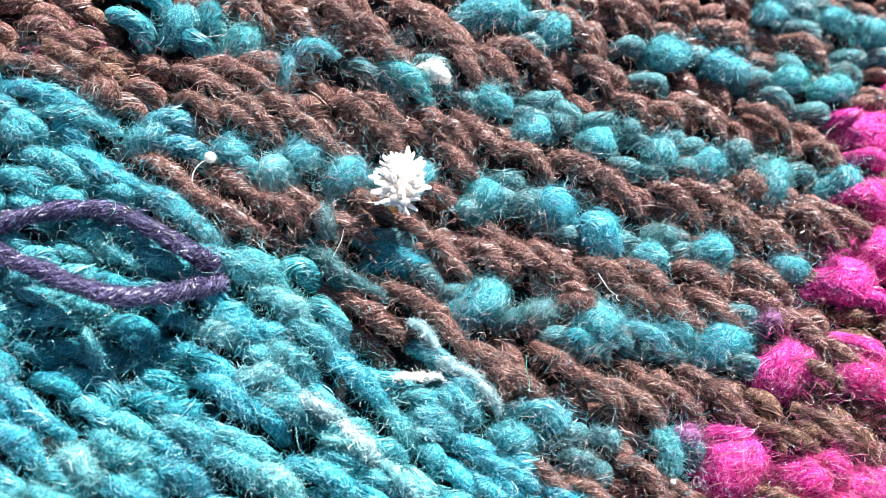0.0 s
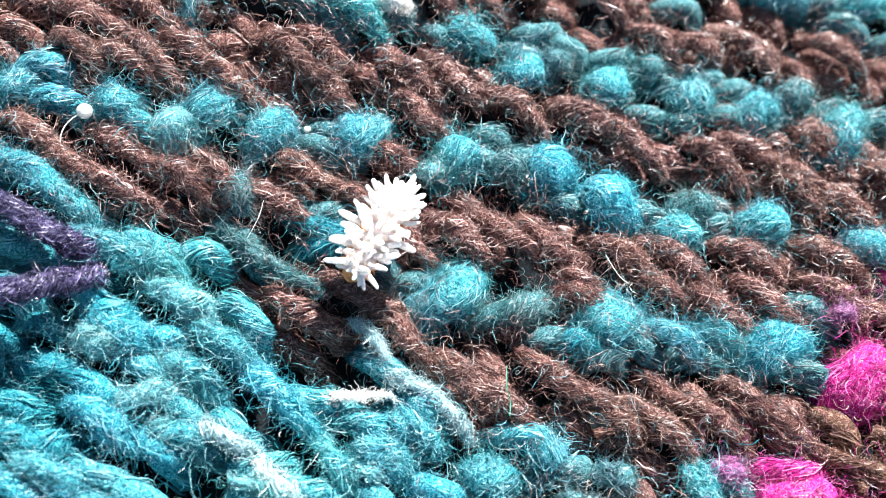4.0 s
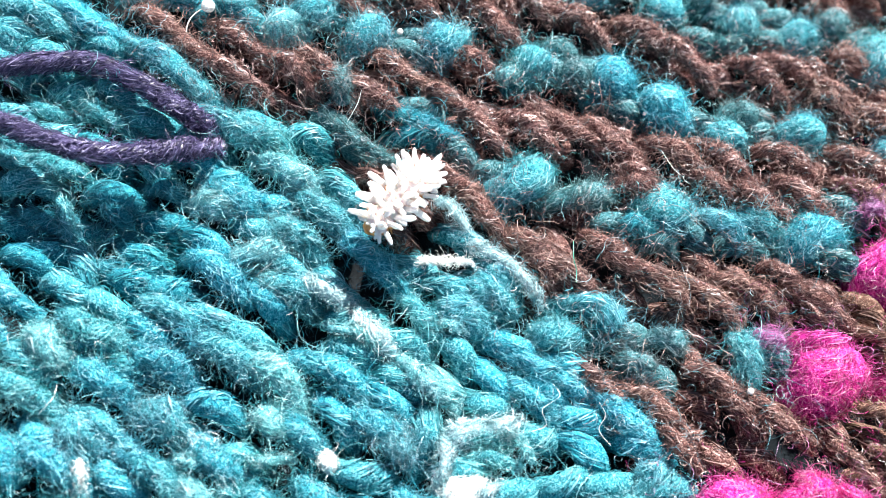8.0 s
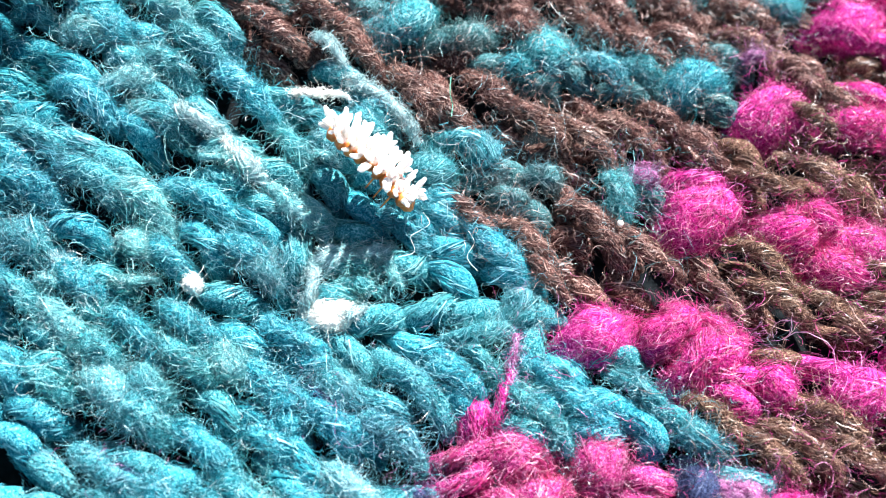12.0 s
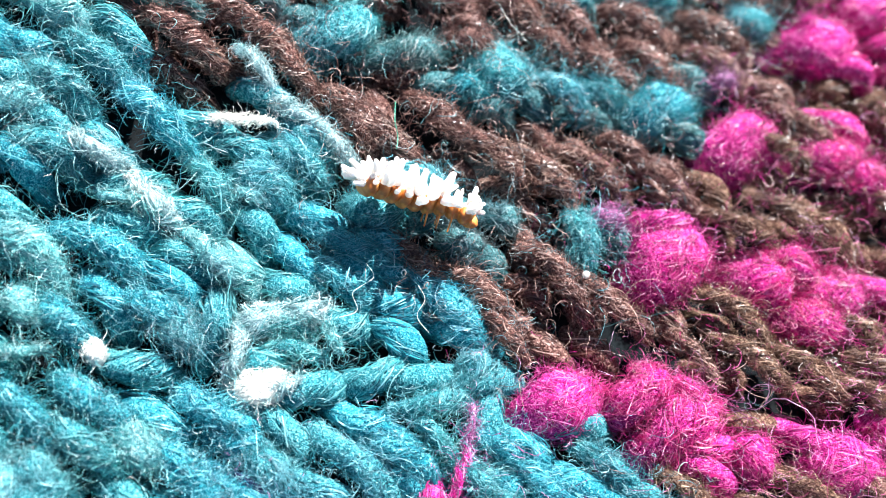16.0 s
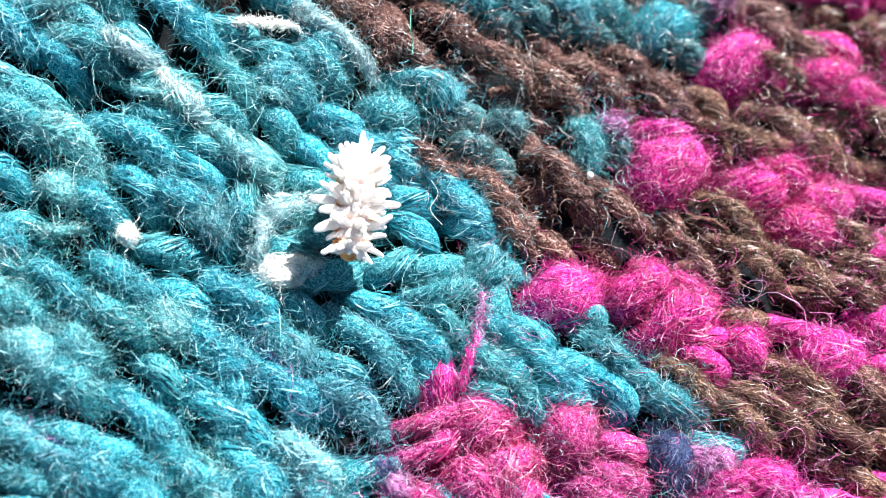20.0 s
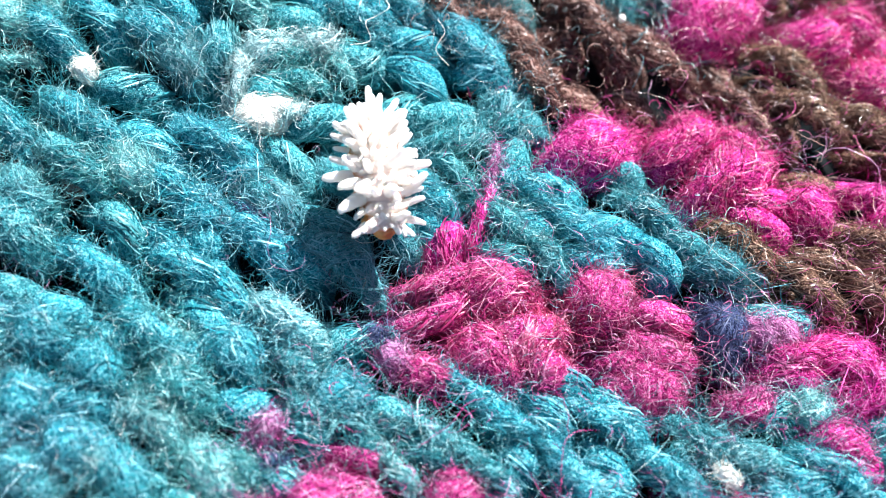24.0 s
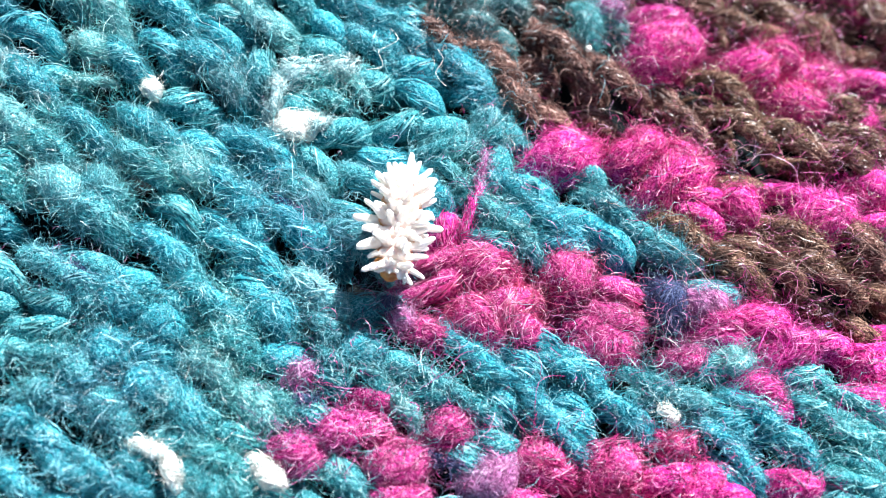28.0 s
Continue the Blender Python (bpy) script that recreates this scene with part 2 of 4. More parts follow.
def coat_lines(path, radius, side, up, n, turn, length, deep, frizz, reach):
    """Fibres that lie in locks along the plies: centre lines and the way outwards."""
    m = 4
    lock = rng.integers(0, max(1, n // 7), n)
    pick = lambda spread: rng.normal(0, spread, lock.max() + 1)[lock][:, None]
    s0 = rng.random(lock.max() + 1)[lock][:, None] + rng.normal(0, 0.22, (n, 1)) / length
    th0 = rng.uniform(-0.35, np.pi + 0.35, lock.max() + 1)[lock][:, None] + rng.normal(0, 0.13, (n, 1))
    far = reach * np.exp(rng.normal(0, 0.35, (n, 1))) / length
    ss = s0 + far * np.linspace(-0.5, 0.5, m)[None]
    lean = pick(frizz) + rng.normal(0, 0.35 * frizz, (n, 1))
    th = th0 + (turn + lean * length / radius.mean()) * (ss - s0)
    rr = at(radius[:, None], ss)[..., 0] * lobes(th - turn * ss, deep)
    out = pick(0.04) + rng.normal(0, 0.05, (n, 1)) + 0.02
    ray = np.cos(th)[..., None] * at(side, ss) + np.sin(th)[..., None] * at(up, ss)
    c = at(path, ss) + (rr + out)[..., None] * ray
    phase = rng.uniform(0, 2 * np.pi, (n, 1)) + np.pi * np.linspace(0, 1, m)[None]
    one, two = rng.normal(0, 0.07, (2, n, 1, 3))
    return c + one * np.cos(phase)[..., None] + two * np.sin(phase)[..., None], ray


def loose_lines(path, radius, side, up, n, turn, length, deep, curl, fluff):
    """Fibres that leave the yarn and curl back in arcs."""
    m = 5
    s0, th0 = rng.random(n), rng.uniform(-0.3, np.pi + 0.3, n)
    r0 = at(radius[:, None], s0)[:, 0] * lobes(th0 - turn * s0, deep)
    ray = np.cos(th0)[:, None] * at(side, s0) + np.sin(th0)[:, None] * at(up, s0)
    ahead = np.gradient(path, axis=0)
    ahead = at(ahead / np.linalg.norm(ahead, axis=1, keepdims=True), s0)
    around = np.cross(ahead, ray)
    aim = rng.normal(0.0, 0.9, (n, 1))
    first = (np.cos(aim) * ahead + np.sin(aim) * around) * rng.choice([-1, 1], (n, 1)) + rng.uniform(0.0, 1.3, (n, 1)) * ray
    first /= np.linalg.norm(first, axis=1, keepdims=True)
    second = rng.normal(0, 0.75, (n, 3)) + 0.35 * ray
    second -= first * (first * second).sum(1, keepdims=True)
    second /= np.linalg.norm(second, axis=1, keepdims=True) + 1e-9
    far = np.clip(rng.gamma(1.8, 3.0 * fluff, n), 0.2, 2.2)[:, None]
    bend = rng.normal(0, 2.2 * curl, (n, 1)) + 0.4
    bend = np.where(np.abs(bend) < 0.25, 0.25, bend)
    u = far * np.linspace(0, 1, m)[None]
    tight = bend * (1 + 0.35 * rng.normal(0, 1, (n, 1)) * np.linspace(0, 1, m)[None])
    x, y = np.sin(tight * u) / tight, (1 - np.cos(tight * u)) / tight
    c = at(path, s0)[:, None] + ((r0 - 0.02)[:, None] * ray)[:, None] + x[..., None] * first[:, None] + y[..., None] * second[:, None]
    return c + rng.normal(0, 0.02 * curl, (n, m, 3)), np.repeat(ray[:, None], m, axis=1)


def yarn(path, radius, coat, loose, twist=2.2, fine=0.0185, curl=1.0, core=0.94, frizz=0.3, reach=1.2, fluff=0.13, deep=0.3):
    """A two-ply yarn along a path: a grooved core under locks of fibres that follow the twist, and loose ones that curl out of it."""
    k = len(path)
    length = np.linalg.norm(np.diff(path, axis=0), axis=1).sum()
    _, side, up = frames_along(path)
    s = np.linspace(0, 1, k)
    turn = twist * length / (2 * radius.mean()) * 0.5
    a = np.arange(RING) * 2 * np.pi / RING
    made = [tube(path[None], side[None], up[None], (radius[:, None] * lobes(a[None] - turn * s[:, None], deep) * core)[None], RING)]
    lines = []
    if coat:
        lines.append((*coat_lines(path, radius, side, up, coat, turn, length, deep, frizz, reach), 1.1 * fine, 0.4))
    if loose:
        lines.append((*loose_lines(path, radius, side, up, loose, turn, length, deep, curl, fluff), 0.5 * fine, 0.8))
    for c, ray, half, tumble in lines:
        flat = np.cross(np.gradient(c, axis=1), ray + rng.normal(0, tumble, (len(c), 1, 3)))
        flat /= np.linalg.norm(flat, axis=2, keepdims=True) + 1e-9
        made.append(strips(c, flat, half * np.exp(rng.normal(0, 0.3, len(c)))))
    shift = np.cumsum([0] + [len(v) for v, _ in made[:-1]])
    return np.concatenate([v for v, _ in made]), np.concatenate([q + o for (_, q), o in zip(made, shift)])


fabric = tagged(new("knitted_fabric"), "handmade fuzzy wool knit of teal, brown and magenta yarn in sunlight", "knitted fabric", kind="structure")
LAID = []


def arc(x0, y0, x1, y1, width, low, k=12):
    """The way of one stitch: it comes up out of the fabric, arches and dives again."""
    s = np.linspace(0, 1, k)
    d = np.array([x1 - x0, y1 - y0])
    span = np.hypot(*d) + 1e-6
    n = np.array([-d[1], d[0]]) / span
    bow = rng.normal(0, 0.05) * span
    x = x0 + d[0] * s + n[0] * bow * np.sin(np.pi * s)
    y = y0 + d[1] * s + n[1] * bow * np.sin(np.pi * s)
    crown = np.sin(np.pi * (0.05 + 0.90 * s))
    z = sag(x, y) - 0.42 * width - low - (0.8 if width > 0.62 * span else 1.35) * width * (1 - crown) ** 1.2 + rng.normal(0, 0.05)
    wave = rng.uniform(0, 2 * np.pi, 4)
    lumpy = 2.0 if width > 0.62 * span else 1.0
    r = width / 2 * (0.78 + 0.20 * np.sin(np.pi * s) + lumpy * (0.06 * np.sin(7 * s + wave[0]) + 0.04 * np.sin(13 * s + wave[1])))
    x = x + 0.07 * width * np.sin(6 * s + wave[2])
    y = y + 0.07 * width * np.sin(6 * s + wave[3])
    return np.stack([x, y, z], 1), r


def stitch(material, x0, y0, x1, y1, width, low=0.0):
    """One visible stitch of the knit, in mm."""
    span = math.hypot(x1 - x0, y1 - y0)
    fat = width > 0.62 * span
    grow = -0.09 if fat else -0.06 if material in (BROWN, OLIVE) and span > 5 else 0.05
    x0, y0, x1, y1 = x0 - grow * (x1 - x0), y0 - grow * (y1 - y0), x1 + grow * (x1 - x0), y1 + grow * (y1 - y0)
    felted = material in (TEAL, BRIGHT, DEEP_SHADED, PALE, GREY) and not fat
    wisp = material in (WHITE, MIST) or (material is PALE and width < 1.35)
    lump = material is WHITE and span < 2.6
    path, r = arc(x0, y0, x1, y1, width * (0.92 if fat else 0.72 if felted or wisp else 0.66), low)
    area = span * width
    near = -26 < x0 < 34 and -40 < y0 < 20
    coat, loose = int(min(330, 50 + 30 * area)), int(min(760, 100 + 62 * area) * (1.0 if near else 0.4))
    if wisp:
        verts, quads = yarn(path, r, coat, int(loose * (0.7 if lump else 1.3)), twist=0.5, curl=1.4, core=0.94 if lump else 0.72, frizz=0.8, reach=0.6, deep=0.12, fluff=0.08)
    elif fat:
        verts, quads = yarn(path, r, int(coat * 1.2), int(loose * 1.7), twist=1.0, curl=1.1, frizz=0.85, reach=0.62, deep=0.16, fluff=0.125)
    elif felted:
        verts, quads = yarn(path, r, int(coat * 1.1), int(loose * 1.3), twist=1.9, curl=1.1, frizz=0.65, reach=0.75, deep=0.26, fluff=0.125)
    else:
        verts, quads = yarn(path, r, coat, loose, twist=2.4, frizz=0.42, reach=0.8, deep=0.34, fluff=0.085)
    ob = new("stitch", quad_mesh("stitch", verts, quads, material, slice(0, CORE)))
    ob.parent = fabric
    ob["label"] = LOOK[material] + " fuzzy wool stitch"
    LAID.append((x0, y0, x1, y1, width, material))


stitch(TEAL, -17.93, 7.66, -18.46, 10.17, 1.38)
stitch(TEAL, -18.52, 10.29, -15.81, 12.02, 1.40)
stitch(TEAL, -22.66, 8.30, -21.30, 11.16, 2.53)
stitch(TEAL, -27.50, 8.17, -26.17, 10.39, 2.88)
stitch(DEEP_SHADED, -24.38, 9.09, -25.40, 11.48, 1.64)
stitch(TEAL, -12.33, 13.57, -8.25, 13.04, 2.34)
stitch(WHITE, -9.83, 14.54, -7.38, 15.40, 1.63)
stitch(TEAL, 23.79, 21.74, 26.52, 24.10, 3.24)
stitch(TEAL, -8.30, 21.25, -4.09, 24.11, 3.60)
stitch(TEAL, -2.16, 22.38, -0.37, 25.10, 2.73)
stitch(TEAL, 6.57, 26.30, 9.81, 28.67, 3.53)
stitch(TEAL, 11.84, 28.44, 15.11, 29.08, 3.57)
stitch(TEAL, 14.49, 35.26, 16.63, 37.06, 2.21)
stitch(TEAL, 18.16, 29.48, 20.13, 31.41, 2.40)
stitch(TEAL, 21.43, 30.35, 23.97, 32.25, 2.41)
stitch(TEAL, 20.12, 38.09, 23.02, 38.52, 2.49)
stitch(TEAL, 24.19, 38.12, 26.25, 39.86, 2.76)
stitch(TEAL, 0.31, -2.02, 2.18, 2.02, 3.51)
stitch(GREY, 3.26, -0.53, 6.74, 2.26, 2.46, 0.20)
stitch(TEAL, 8.91, 0.76, 12.02, 3.97, 3.49)
stitch(TEAL, 14.93, 4.55, 17.44, 3.59, 2.00)
stitch(BRIGHT, 17.82, 3.39, 21.31, 6.11, 3.18)
stitch(BROWN, -24.07, 12.52, -20.69, 11.07, 1.64)
stitch(BROWN, -20.68, 13.41, -17.17, 12.00, 1.99)
stitch(BROWN, -18.98, 15.13, -14.66, 14.98, 2.02)
stitch(BROWN, -16.75, 14.89, -12.24, 14.61, 2.03)
stitch(BROWN, -14.08, 18.46, -8.99, 18.10, 2.08)
stitch(BROWN, -11.68, 18.57, -6.21, 17.63, 2.09)
stitch(BROWN, -8.80, 18.22, -4.85, 15.93, 2.09)
stitch(BROWN, -7.11, 18.96, -1.51, 17.14, 2.11)
stitch(BROWN, -5.51, 19.97, -0.74, 20.41, 2.13)
stitch(BROWN, 1.69, 29.24, 6.48, 27.92, 2.25)
stitch(BROWN, 1.31, 22.94, 5.07, 21.10, 2.17)
stitch(BROWN, -0.62, 25.30, 2.59, 23.72, 2.19)
stitch(BROWN, 9.80, 31.23, 14.64, 31.58, 2.30)
stitch(BROWN, 17.72, 34.71, 21.90, 33.17, 2.34)
stitch(BROWN, 21.34, 18.82, 26.69, 16.45, 2.15)
stitch(BROWN, 22.11, 19.77, 29.84, 17.93, 2.16)
stitch(BROWN, 21.99, 25.07, 25.36, 23.24, 2.23)
stitch(BROWN, -7.70, -3.62, -2.19, -5.00, 2.29)
stitch(BROWN, -4.99, -1.86, -0.28, -2.32, 1.92)
stitch(BROWN, -26.10, 6.34, -17.73, 5.44, 1.94)
stitch(BROWN, -25.12, 7.02, -16.29, 7.28, 1.95)
stitch(BROWN, -35.53, 1.35, -31.02, 1.82, 1.97)
stitch(OLIVE, -34.82, 3.17, -29.47, 3.60, 1.91)
stitch(BROWN, -30.22, 1.76, -27.74, 2.10, 1.91)
stitch(BROWN, -36.36, 4.40, -32.21, 4.67, 1.92)
stitch(BROWN, -21.74, 8.21, -17.67, 9.03, 1.95)
stitch(BROWN, -14.69, 14.54, -10.03, 13.76, 2.03)
stitch(MAGENTA, 25.44, 12.80, 29.21, 15.43, 4.42)
stitch(MAGENTA, 23.53, 3.03, 26.13, 7.28, 4.20)
stitch(MAGENTA, 27.95, 5.01, 30.27, 7.64, 2.93)
stitch(MAGENTA, 20.75, -4.88, 24.70, -2.02, 4.40)
stitch(MAGENTA, 26.37, -3.25, 29.32, -1.40, 3.59)
stitch(MAGENTA, 29.78, -2.68, 32.40, -0.55, 3.18)
stitch(MAGENTA, 24.66, 28.05, 28.75, 28.17, 4.30)
stitch(MAGENTA, 27.22, 22.93, 29.49, 22.47, 3.70)
stitch(MAGENTA, 28.49, 18.14, 30.39, 17.93, 3.60)
stitch(PLUM, 21.55, 7.67, 22.60, 8.34, 0.93)
stitch(BRIGHT, -35.09, -0.24, -28.20, 0.52, 2.36)
stitch(TEAL, -33.98, -2.97, -31.37, -3.01, 2.17)
stitch(BRIGHT, -29.95, -2.72, -22.82, -3.15, 2.33)
stitch(TEAL, -32.04, -4.24, -26.01, -4.41, 2.32)
stitch(TEAL, -24.17, -3.20, -16.29, -4.40, 2.33)
stitch(TEAL, -32.64, -0.83, -27.11, -0.07, 1.96)
stitch(TEAL, -32.90, -6.40, -28.38, -6.37, 2.30)
stitch(TEAL, -18.70, -5.60, -12.45, -5.47, 2.16)
stitch(DEEP_SHADED, -8.19, 0.30, -2.95, 0.62, 1.60, 0.20)
stitch(GREY, -10.86, -1.62, -5.06, -2.80, 1.10, 0.20)
stitch(TEAL, 5.95, -8.25, 8.49, -7.99, 2.34)
stitch(TEAL, 12.43, 3.34, 15.43, 2.34, 1.90)
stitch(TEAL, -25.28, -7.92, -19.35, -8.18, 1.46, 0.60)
# beside the purple loop the darker teal stands in for shade
stitch(DEEP_SHADED, -24.15, -8.56, -20.56, -8.08, 1.33, 0.90)
stitch(TEAL, -27.18, -9.22, -24.03, -8.65, 1.47, 0.60)
stitch(WHITE, -2.00, -7.89, 0.80, -6.51, 0.62)
stitch(MIST, -2.54, -3.71, 0.34, -5.23, 1.00)
stitch(MIST, -0.06, -5.13, 2.97, -5.33, 1.20)
stitch(MIST, 2.38, -5.24, 5.63, -6.75, 1.19)
stitch(TEAL, 0.21, -9.26, 3.29, -8.88, 1.96)
stitch(PALE, 0.80, -10.68, 2.07, -10.35, 0.77)
stitch(TEAL, 1.58, -6.68, 4.41, -7.79, 1.65)
stitch(TEAL, -1.69, -9.85, 1.48, -11.28, 1.75)
stitch(PLUM, 17.84, -3.11, 19.39, -2.87, 1.19)
stitch(TEAL, 20.94, -14.89, 24.81, -15.92, 1.84)
stitch(BRIGHT, 15.68, -16.41, 19.16, -17.51, 1.48)
stitch(BRIGHT, 17.47, -17.02, 22.15, -18.09, 1.59)
stitch(TEAL, 15.45, -18.04, 18.25, -19.18, 1.41)
stitch(TEAL, 17.18, -18.75, 20.53, -20.14, 1.34)
stitch(TEAL, 25.04, -16.20, 27.53, -16.83, 1.65)
stitch(NAVY, 26.35, -18.08, 27.85, -20.21, 2.40)
stitch(MAGENTA, 18.49, -14.85, 21.16, -11.54, 3.55)
stitch(MAGENTA, 22.42, -12.71, 24.08, -9.85, 2.69)
stitch(MAGENTA, 24.54, -14.36, 26.78, -9.93, 3.33)
stitch(MAGENTA, 28.18, -12.38, 29.96, -11.90, 2.72)
stitch(MAGENTA, 32.42, -11.74, 34.79, -9.66, 3.33)
stitch(MAGENTA, 29.69, -3.41, 32.36, -3.25, 3.54)
stitch(MAGENTA, 21.25, -5.70, 23.56, -1.81, 3.54)
stitch(MAGENTA, 27.89, -1.27, 29.87, -1.06, 2.24)
stitch(ROSE, 14.60, -23.31, 17.60, -21.06, 1.92)
stitch(ROSE, 15.75, -21.57, 20.20, -21.38, 2.78)
stitch(ROSE, 18.77, -24.09, 21.11, -21.58, 2.47)
stitch(ROSE, 20.73, -20.64, 22.89, -18.96, 2.58)
stitch(ROSE, 23.60, -21.36, 26.43, -20.99, 2.48)
stitch(PLUM, 28.34, -18.30, 30.16, -18.70, 1.67)
stitch(MAGENTA, 30.78, -18.48, 33.26, -17.98, 2.23)
stitch(MAGENTA, 30.74, 6.91, 33.14, 5.57, 2.70)
stitch(MAGENTA, 28.82, 5.40, 30.85, 7.79, 2.36)
stitch(MAGENTA, 34.75, -7.60, 36.38, -8.23, 2.41)
stitch(MAGENTA, 33.69, -4.98, 34.26, -2.86, 1.24)
stitch(TEAL, 13.06, -16.86, 15.70, -17.92, 1.30)
stitch(NAVY, 6.90, -22.65, 8.82, -23.57, 0.98, 0.30)
stitch(PALE, 5.82, -28.70, 7.94, -28.88, 1.15)
stitch(NAVY, -0.30, -30.32, 0.65, -30.45, 1.19, 0.40)
stitch(NAVY, 13.54, -25.54, 15.01, -25.46, 1.08, 0.40)
stitch(BRIGHT, 17.26, -25.63, 22.07, -26.70, 1.44)
stitch(BRIGHT, 20.91, -26.31, 25.87, -28.72, 1.41)
stitch(TEAL, 16.56, -27.89, 19.07, -28.17, 1.15)
stitch(TEAL, 18.40, -28.12, 21.35, -28.93, 1.08)
stitch(BRIGHT, 22.06, -24.67, 25.54, -25.47, 1.38)
stitch(BRIGHT, 24.90, -25.40, 28.42, -26.73, 1.41)
stitch(TEAL, 26.08, -23.76, 28.74, -24.01, 1.33)
stitch(TEAL, 28.09, -23.94, 30.42, -24.17, 1.26)
stitch(BRIGHT, 29.96, -24.68, 33.67, -26.68, 1.34)
stitch(BRIGHT, 30.82, -22.68, 34.07, -23.72, 1.31)
stitch(BRIGHT, 33.39, -23.37, 35.61, -25.10, 1.18)
stitch(WHITE, 28.07, -24.97, 28.97, -25.26, 0.65)
stitch(TEAL, 33.61, -21.72, 36.13, -22.43, 1.37)
stitch(TEAL, 35.55, -22.08, 38.45, -22.84, 1.41)
stitch(TEAL, 35.54, -20.53, 38.39, -20.75, 1.43)
stitch(TEAL, 15.06, -34.14, 17.02, -34.65, 1.25)
stitch(PALE, 29.75, -21.63, 31.84, -20.42, 1.52)
stitch(TEAL, 36.31, -24.71, 39.13, -24.56, 1.49)
stitch(PALE, 28.04, -23.99, 29.49, -24.25, 0.82)
stitch(PLUM, 14.76, -25.77, 15.90, -26.19, 1.28)
stitch(ROSE, 17.23, -24.09, 20.39, -24.25, 3.01)
stitch(ROSE, 20.38, -24.65, 21.64, -23.07, 2.15)
stitch(ROSE, 21.21, -21.90, 23.00, -18.97, 2.56)
stitch(ROSE, 24.13, -24.13, 26.36, -21.78, 3.00)
stitch(ROSE, 28.00, -22.44, 29.41, -21.14, 1.57)
stitch(MAGENTA, 31.34, -22.16, 33.75, -21.70, 1.83)
stitch(MAGENTA, 31.91, -20.58, 34.51, -18.06, 2.45)
stitch(MAGENTA, 36.39, -21.09, 38.23, -19.27, 2.51)
stitch(PLUM, 11.81, -31.24, 12.45, -29.71, 1.41)
stitch(ROSE, 12.41, -34.48, 14.10, -33.12, 1.95)
stitch(ROSE, 13.94, -32.90, 15.92, -30.80, 2.03)
stitch(ROSE, 16.76, -33.32, 19.10, -31.38, 2.82)
stitch(ROSE, 18.47, -30.80, 20.82, -29.43, 2.26)
stitch(PLUM, 21.25, -32.15, 22.87, -29.68, 2.12)
stitch(ROSE, 23.00, -30.21, 24.54, -28.92, 2.03)
stitch(ROSE, 26.13, -29.64, 28.32, -27.78, 2.29)
stitch(MAGENTA, 30.02, -28.46, 31.75, -26.82, 2.01)
stitch(MAGENTA, 34.00, -26.66, 36.04, -25.17, 2.01)
stitch(ROSE, 28.57, -26.62, 30.21, -25.72, 1.18)
stitch(ROSE, 15.48, -25.98, 17.56, -25.96, 1.56)
stitch(MAGENTA, 36.87, -18.28, 38.08, -18.35, 1.98)
stitch(NAVY, 26.32, -19.07, 27.90, -20.44, 1.73, 0.30)
stitch(MAGENTA, 28.86, -19.35, 30.81, -19.11, 1.43)
stitch(PLUM, 27.47, -18.65, 29.09, -19.25, 1.26)
stitch(NAVY, 18.43, -31.42, 21.77, -31.34, 0.96, 0.40)
stitch(NAVY, 12.06, -31.98, 13.49, -31.61, 1.24, 0.40)
stitch(WHITE, 6.43, -36.70, 8.30, -36.49, 1.09)
stitch(WHITE, 8.13, -36.43, 9.61, -37.75, 1.08)
stitch(WHITE, 11.59, -35.16, 13.59, -35.66, 1.30)
stitch(PALE, 6.32, -28.68, 9.56, -30.48, 1.20)
stitch(TEAL, 11.89, -28.68, 14.02, -29.29, 1.31)
stitch(TEAL, 13.59, -28.49, 16.41, -29.40, 1.36)
stitch(PALE, 16.33, -29.38, 18.11, -30.72, 1.18)
stitch(TEAL, -0.92, -35.50, 2.07, -34.17, 1.53)
stitch(TEAL, 0.37, -36.66, 2.35, -36.01, 1.31)
stitch(BRIGHT, 0.61, -37.99, 2.25, -37.79, 1.34)
stitch(PALE, 5.09, -33.80, 8.00, -34.21, 1.59)
stitch(TEAL, 9.05, -35.76, 11.53, -35.48, 1.35)
stitch(BRIGHT, 1.81, -39.95, 3.95, -40.61, 1.37)
stitch(BRIGHT, 3.31, -38.70, 6.35, -38.97, 1.33)
stitch(BRIGHT, 4.65, -38.08, 8.38, -38.59, 1.28)
stitch(DEEP_SHADED, 6.21, -37.35, 7.89, -37.70, 1.03, 0.20)
stitch(TEAL, 11.14, -36.50, 12.44, -36.74, 1.18)
stitch(TEAL, 9.53, -37.18, 11.58, -37.35, 1.28)
stitch(TEAL, 11.07, -31.84, 12.61, -32.61, 1.17)
stitch(TEAL, -27.99, -13.01, -22.83, -12.83, 1.74, 0.50)
stitch(TEAL, -26.39, -12.38, -20.62, -11.85, 1.74, 0.50)
stitch(TEAL, -29.91, -14.31, -27.66, -14.16, 1.74, 0.40)
# shade of the hollow, put into the stitch colour
stitch(DEEP_SHADED, -24.45, -15.05, -18.84, -13.75, 2.07, 0.90)
stitch(DEEP_SHADED, -19.96, -12.33, -17.72, -12.93, 1.58, 0.60)
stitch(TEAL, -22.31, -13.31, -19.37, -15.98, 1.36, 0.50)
stitch(DEEP_SHADED, -26.73, -16.02, -22.02, -15.69, 2.07, 1.00)
stitch(DEEP_SHADED, -18.55, -13.59, -15.10, -12.88, 2.07, 0.90)
stitch(DEEP_SHADED, -19.41, -16.65, -14.74, -14.88, 1.70, 0.70)
stitch(DEEP_SHADED, -28.80, -16.37, -26.25, -16.70, 2.08, 0.80)
